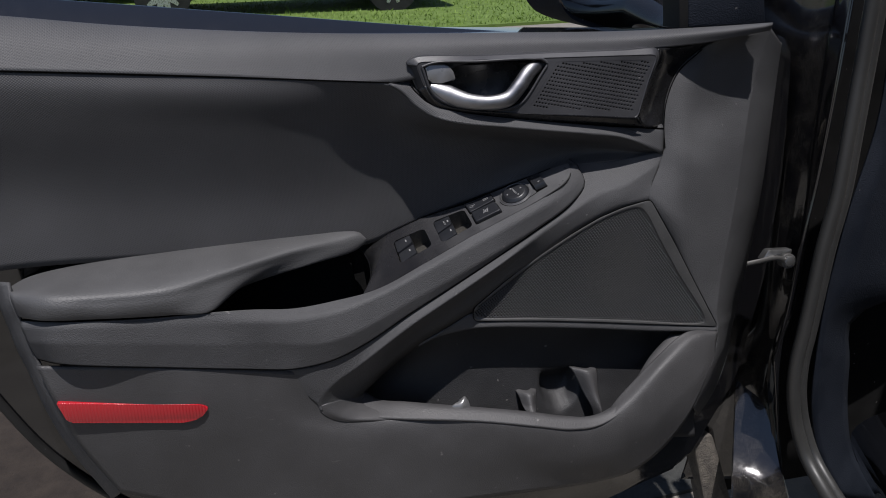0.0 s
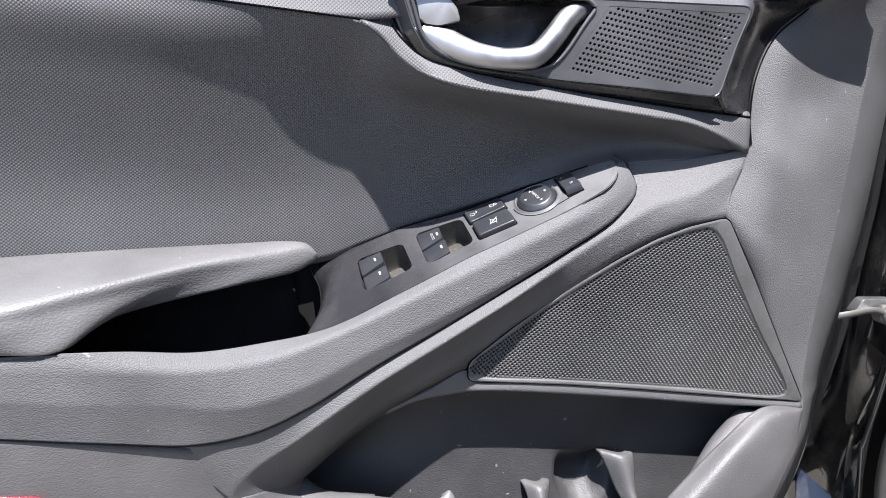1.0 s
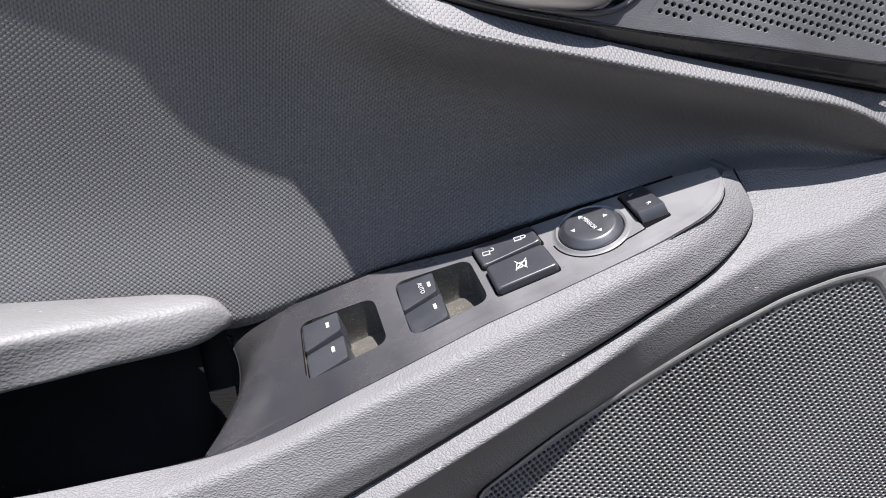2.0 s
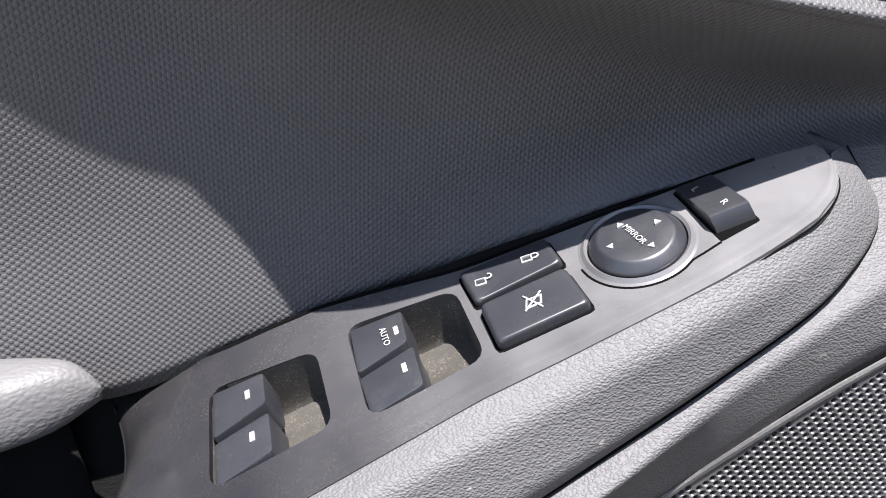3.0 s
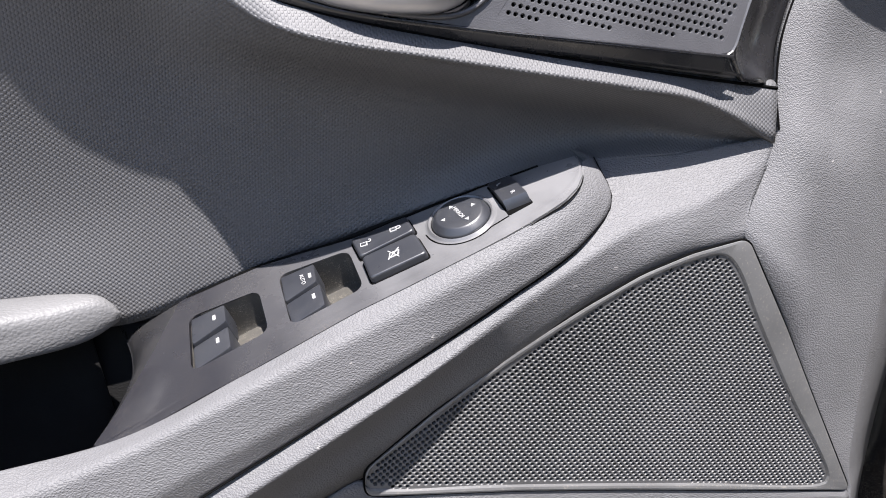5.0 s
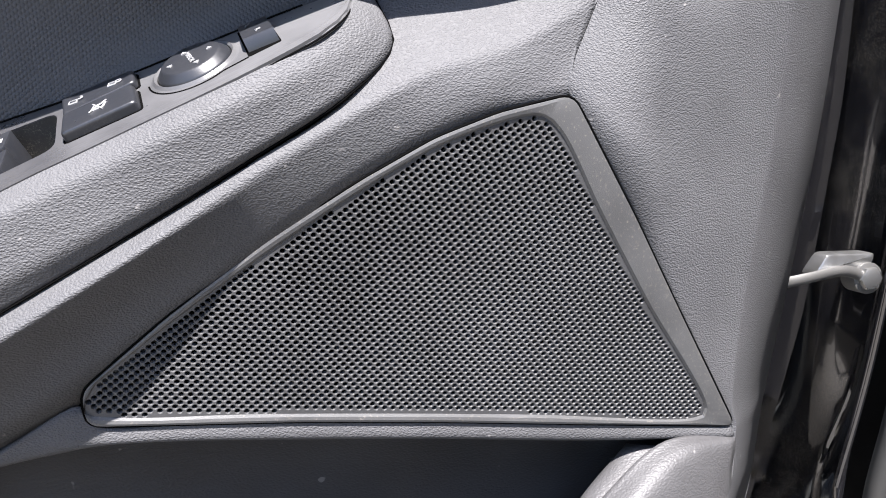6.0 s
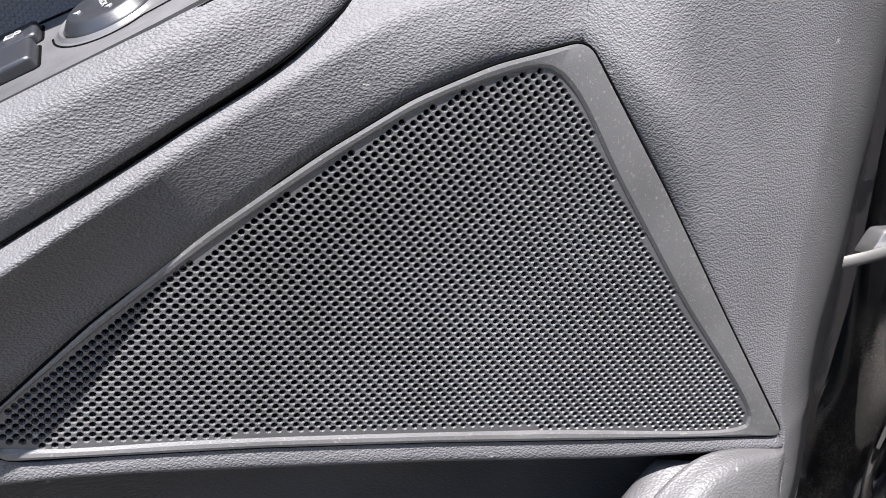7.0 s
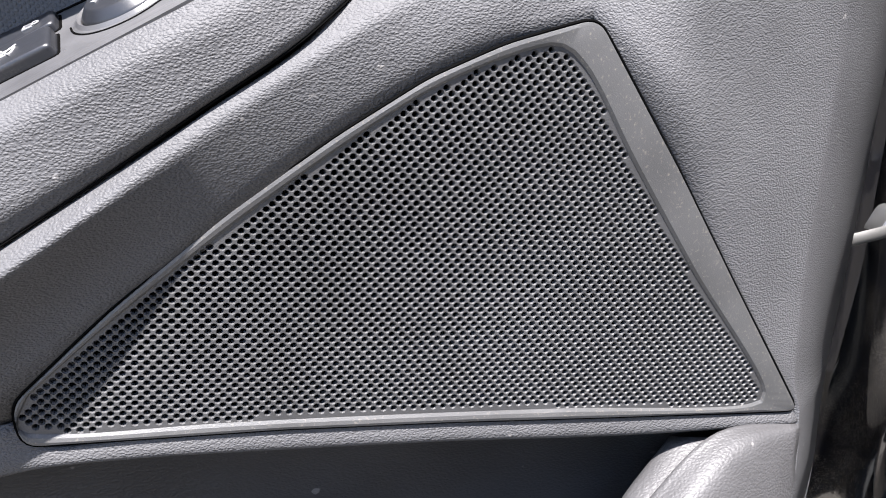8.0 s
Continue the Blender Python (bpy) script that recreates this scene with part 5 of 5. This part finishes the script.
part("panel_joint", tube_mesh([tuple(sw @ Vector((u * MM, v * MM, 0.0))) for u, v in [(77.0, 8.6), (70, 6.0)] + [(KNOB[0] + 19.2 * math.cos(radians(d)), KNOB[1] + 19.2 * math.sin(radians(d))) for d in range(-48, -171, -12)]], [0.0004], 30, 6), M_VOID, switch_panel)

# ---------- red reflector ----------
along_lens = (Vector(reflector_edge[4]) - Vector(reflector_edge[5])).normalized()
out_lens = Vector((0, -1, 0.05))
rf = frame_axes(reflector_edge[5], along_lens, out_lens - along_lens * out_lens.dot(along_lens))
part("door_reflector", prism(rounded(local(rf, reflector_edge), 0.004, 4), -0.010, 0.0012, rf, 0.001, 2), M_RED, door, "red plastic warning reflector")

# ---------- side mirror and window corner ----------
mirror = thing("side_mirror", (0.30, 0.24, 0.9), "black outside mirror fixed to the door", "side mirror")
mm_frame = frame_axes((0.3, 0.28, 0.95), (1, 0, 0), (0, -1, 0))
part("mirror_housing", prism(rounded(local(mm_frame, mirror_back), 0.03, 6), -0.12, 0.004, mm_frame, 0.01, 4, 1.0), M_INNER, mirror)
part("mirror_glass", prism(rounded(local(mm_frame, mirror_edge), 0.01, 4), 0.0, 0.0065, mm_frame, 0.001, 1), M_GLASS, mirror, "reflecting mirror glass")
part("mirror_arm", tube_mesh([(0.33, 0.05, 0.90), (0.345, 0.15, 0.885), (0.36, 0.30, 0.90)], [0.03, 0.025, 0.03], 16, 12), M_PAINT, mirror)
corner = frame_axes((0.3, 0.03, 0.95), (1, 0, 0), (0, -1, 0))
part("window_corner", prism(rounded(local(corner, quarter_edge), 0.004, 3), -0.012, 0.0, corner, 0.002, 2), M_INNER, door, "dark triangular trim at the window corner")
part("window_post", prism(local(corner, shifted([quarter_edge[0], quarter_edge[1], (quarter_edge[1][0] + 0.012, 0.03, quarter_edge[1][2]), (quarter_edge[0][0] + 0.012, 0.03, quarter_edge[0][2])], -0.013)), -0.03, 0.003, corner, 0.002, 2), M_RUBBER, door)

# ---------- door check strap ----------
strap = thing("door_check_strap", strap_path[0], "dull steel check strap between door and body", "check strap")
part("arm", tube_mesh(strap_path, [0.0022], 24, 8, 1.6), M_STEEL, strap)
bolt = frame_axes(strap_path[-1], (1, 0, 0), (-0.2, -1, 0.2))
part("bolt", prism([(0.0075 * math.cos(a), 0.0075 * math.sin(a)) for a in np.linspace(0, 2 * math.pi, 6, endpoint=False)], -0.012, 0.005, bolt, 0.0015, 2), M_BOLT, strap, "bright zinc bolt head")
part("washer", prism([(0.0098 * math.cos(a), 0.0098 * math.sin(a)) for a in np.linspace(0, 2 * math.pi, 28, endpoint=False)], -0.012, 0.0012, bolt, 0.0006, 2), M_STEEL, strap)
part("bracket", prism(rounded([(-0.036, 0.004), (0.004, 0.007), (0.007, 0.015), (-0.026, 0.017)], 0.003, 3), -0.014, -0.001, bolt, 0.002, 2), M_BOLT, strap, "pressed zinc bracket")

# ---------- the car's doorway ----------
body = thing("car", (0.55, 0.1, 0.0), "black car body with rubber doorway seal and hinge pillar", "car")
sheet("pillar", [jamb_a, jamb_b, jamb_c], M_PILLAR, body, 60, 8, face=(-0.3, -1, 0), label="gloss black hinge pillar")
sheet("flange", [shifted(jamb_c, 0, 0.01, 0), jamb_c, flange], M_PAINT, body, 60, 4, face=(0, -1, 0))
sheet("sill_step", [step_a, step_b, step_c, step_d], M_SILL, body, 30, 6, face=(0, -0.3, 1), label="dirty gloss black door sill")
part("pillar_edge", tube_mesh(flange, [0.0016], 60, 6, 1.0, (0, -1, 0.1)), M_PAINT, body)
part("door_seal", tube_mesh(seal_path, [0.009], 100, 14, 1.0, (0, -1, 0.1)), M_SEAL, body, "dusty black rubber doorway seal")
part("seal_lip", tube_mesh(shifted(seal_path, 0.0155, 0.004, 0), [0.008], 100, 14, 1.0, (0, -1, 0.1)), M_SEAL, body)
part("fender_lip", tube_mesh(lip_edge, [0.006, 0.005, 0.004], 40, 10, 1.0, (0, -1, 0.1)), M_SILL, body, "dusty black edge of the front wing")
part("door_hinge", tube_mesh(hinge_path, [0.006, 0.008, 0.008, 0.005], 24, 12, 1.0, (0, -1, 0.1)), M_DUSTLINE, body, "dusty steel door hinge")
sheet("kick_panel", [kick_a, kick_b], M_INNER, body, 40, 6, face=(-0.5, -1, 0), label="dark kick panel beside the footwell")
# this black sheet stands for the shade deep inside the cabin
sheet("cabin_wall", [[(0.60, 0.16, 1.5), (0.60, 0.16, 0.9), (0.58, 0.16, 0.5), (0.50, 0.16, 0.12)], [(1.2, 0.10, 1.5), (1.2, 0.10, 0.9), (1.2, 0.10, 0.5), (1.2, 0.10, 0.12)]], M_BLACK, body, 20, 4, face=(-0.2, -1, 0), label="cabin side behind the seal, blackened for shade")
sheet("fender", [[(0.47, 0.20, 1.1), (0.46, 0.22, 0.7), (0.43, 0.22, 0.4), (0.42, 0.2, 0.22)], [(0.72, 0.75, 1.1), (0.74, 0.80, 0.7), (0.74, 0.80, 0.4), (0.72, 0.75, 0.22)]], M_PAINT, body, 20, 6, face=(-1, 0.3, 0))


def along(s, inward, z):
    """A place on the car's flank, s metres back from the hinge and inward from the skin."""
    return (0.56 - 0.42 * s + 0.91 * inward, -0.05 - 0.91 * s - 0.42 * inward, z)


def flank(name, s0, s1, profile, material, label=""):
    sheet(name, [[along(s0, i, z) for i, z in profile], [along(s1, i, z) for i, z in profile]], material, body, 24, 6, 0.02, face=(-0.91, 0.42, 0), label=label)


flank("rear_side", 1.05, 3.4, [(0.02, 0.30), (-0.03, 0.60), (0.0, 0.90), (0.10, 1.25), (0.22, 1.45)], M_PAINT, "closed black rear side")
flank("roof", -0.2, 3.4, [(0.26, 1.46), (0.5, 1.52), (0.9, 1.54), (1.4, 1.52)], M_PAINT)
flank("door_sill", 0.0, 1.1, [(0.0, 0.30), (-0.02, 0.36), (0.03, 0.40), (0.12, 0.40), (0.14, 0.34)], M_PAINT)
flank("cabin_floor", 0.0, 3.2, [(0.12, 0.33), (0.5, 0.30), (1.0, 0.30), (1.5, 0.34)], M_INNER)
flank("far_side", -0.2, 3.4, [(1.55, 0.30), (1.58, 0.70), (1.50, 1.10), (1.40, 1.50)], M_INNER)
flank("hood", -1.5, -0.45, [(0.06, 0.93), (0.4, 1.0), (0.85, 1.03), (1.3, 1.0), (1.6, 0.93)], M_PAINT, "gloss black bonnet")
flank("front_side", -1.5, -0.42, [(0.03, 0.34), (-0.03, 0.60), (0.0, 0.82), (0.06, 0.93)], M_PAINT, "closed black front wing")
sheet("windscreen", [[along(-0.45, i, 1.0) for i in (0.16, 0.85, 1.5)], [along(0.25, i, 1.48) for i in (0.32, 0.85, 1.36)]], M_GLOSS, body, 20, 5, 0.006, face=(0, 1, 1), label="dark windscreen")
sheet("front_bumper", [[along(-1.5, i, 0.93) for i in (0.06, 0.85, 1.6)], [along(-1.66, i, 0.62) for i in (0.10, 0.85, 1.56)], [along(-1.6, i, 0.25) for i in (0.10, 0.85, 1.56)]], M_PAINT, body, 20, 5, 0.02, face=(0.4, 1, 0))
sheet("tailgate", [[along(3.4, i, 1.45) for i in (0.24, 0.85, 1.4)], [along(3.75, i, 0.95) for i in (0.06, 0.85, 1.56)], [along(3.7, i, 0.30) for i in (0.06, 0.85, 1.56)]], M_PAINT, body, 20, 5, 0.02, face=(-0.4, -1, 0))
tyre = [(0.31 * math.cos(a), 0.31 * math.sin(a)) for a in np.linspace(0, 2 * math.pi, 40, endpoint=False)]
for s_wheel in (-0.85, 2.65):
    wheel = part("wheel", prism(tyre, -0.20, 0.0, frame_axes(along(s_wheel, 0.02, 0.31), (0.42, 0.91, 0), (-0.91, 0.42, 0)), 0.03, 3), M_RUBBER, body)
    part("rim", prism([(x * 0.66, y * 0.66) for x, y in tyre], -0.02, 0.004, frame_axes(along(s_wheel, 0.02, 0.31), (0.42, 0.91, 0), (-0.91, 0.42, 0)), 0.004, 2), M_ALLOY, wheel)
hinge = frame_axes(hinge_a[0], (1, 0, 0), (0, -1, 0.1))
part("sill_bracket", prism(rounded(local(hinge, hinge_a), 0.006, 3), -0.03, 0.0, hinge, 0.004, 2), M_DUSTLINE, body, "dirty grey plastic bracket")

# ---------- outdoors ----------
def slab(name, outline, z, material, label, thick=0.05):
    me = bpy.data.meshes.new(name)
    n = len(outline)
    verts = [(x, y, z) for x, y in outline] + [(x, y, z - thick) for x, y in outline]
    me.from_pydata(verts, [], [tuple(range(n))] + [tuple(range(n, 2 * n))[::-1]] + [(i, i + n, (i + 1) % n + n, (i + 1) % n) for i in range(n)])
    me.materials.append(material)
    return tagged(new(name, me), label, name.split("_")[0], kind="structure")


slab("ground", [(-400, -400), (400, -400), (400, 400), (-400, 400)], 0.0, M_DRIVE, "worn grey concrete drive round the car")
slab("soil", [(-8, 0.28), (-0.15, 0.28), (-0.15, 3.0), (-3, 6.9), (-8, 6.9)], 0.01, M_SOIL, "dark brown bare soil beside the drive")
slab("road", [(-0.14, 0.30), (14, 0.30), (14, 6.9), (-2.9, 6.9), (-0.14, 3.0)], 0.008, M_ASPHALT, "dark grey asphalt beyond the open door")
slab("lawn", [(-3, 7.4), (3.9, 7.4), (5.6, 12), (5.6, 120), (-60, 120), (-60, 13), (-3, 11)], 0.03, M_LAWN, "sunlit green lawn beside the drive")
slab("pavement", [(3.95, 7.0), (9, 7.0), (12, 40), (5.7, 12)], 0.02, M_CONCRETE, "pale concrete footpath beside the lawn")
verts, faces = [], []
for i in range(16000):
    x, y = random.uniform(-2.8, 5.4), 7.45 + 9 * random.random() ** 1.4
    if x > 3.85 + (y - 7.4) * 0.37:
        continue
    h, a, w = random.uniform(0.015, 0.045), random.uniform(0, 6.28), random.uniform(0.004, 0.009)
    k = len(verts)
    verts += [(x - w * math.cos(a), y - w * math.sin(a), 0.03), (x + w * math.cos(a), y + w * math.sin(a), 0.03), (x + random.uniform(-0.03, 0.03), y + random.uniform(-0.03, 0.03), 0.03 + h)]
    faces.append((k, k + 1, k + 2))
me = bpy.data.meshes.new("grass")
me.from_pydata(verts, [], faces)
me.materials.append(M_BLADE)
tagged(new("grass", me), "short sunlit green grass blades on the lawn", "grass", kind="stuff")


def parked_car(at, turn, paint, label):
    """A parked car in plain form: body, glazed roof, wheels with rims."""
    root = thing("parked_car", at, label, "car", "parked cars")
    m = pose(*at, 0, 0, turn)
    def sect(points, half, name, mat, crown=0.85):
        bm = bmesh.new()
        rows = []
        for y, s in ((-half, 0.93), (-half * 0.86, 1.0), (half * 0.86, 1.0), (half, 0.93)):
            rows.append([bm.verts.new((x, y, 0.25 + (z - 0.25) * s)) for x, z in points])
        n = len(points)
        for a, b in zip(rows, rows[1:]):
            for i in range(n):
                bm.faces.new((a[i], a[(i + 1) % n], b[(i + 1) % n], b[i]))
        bm.faces.new(rows[0][::-1])
        bm.faces.new(rows[-1])
        bmesh.ops.recalc_face_normals(bm, faces=bm.faces)
        bm.transform(m)
        return part(name, bm, mat, root)
    sect([(-2.15, 0.30), (2.15, 0.30), (2.2, 0.55), (2.0, 0.75), (1.1, 0.88), (-1.9, 0.92), (-2.2, 0.75)], 0.88, "body", paint)
    sect([(1.0, 0.88), (0.3, 1.38), (-1.1, 1.42), (-1.85, 0.92)], 0.74, "cabin", M_GLOSS)
    for x in (-1.35, 1.35):
        for y in (-0.82, 0.82):
            wm = m @ pose(x, y, 0.32, 90, 0, 0)
            circle = [(0.32 * math.cos(a), 0.32 * math.sin(a)) for a in np.linspace(0, 2 * math.pi, 36, endpoint=False)]
            wheel = part("wheel", prism(circle, -0.11, 0.11, wm, 0.03, 3), M_RUBBER, root)
            star = []
            for i in range(10):
                for r, d in ((0.21, -0.08), (0.21, 0.08), (0.12, 0.22)):
                    a = 2 * math.pi * i / 10 + d
                    star.append((r * math.cos(a), r * math.sin(a)))
            part("rim", prism(star, -0.115, 0.115, wm, 0.006, 1), M_ALLOY, wheel)
    return root


parked_car((1.05, 10.4, 0.0), 176, M_CAR_GREY, "dark grey car parked on the drive")
parked_car((-1.7, 12.9, 0.0), 8, M_CAR_WHITE, "white car parked behind the lawn")
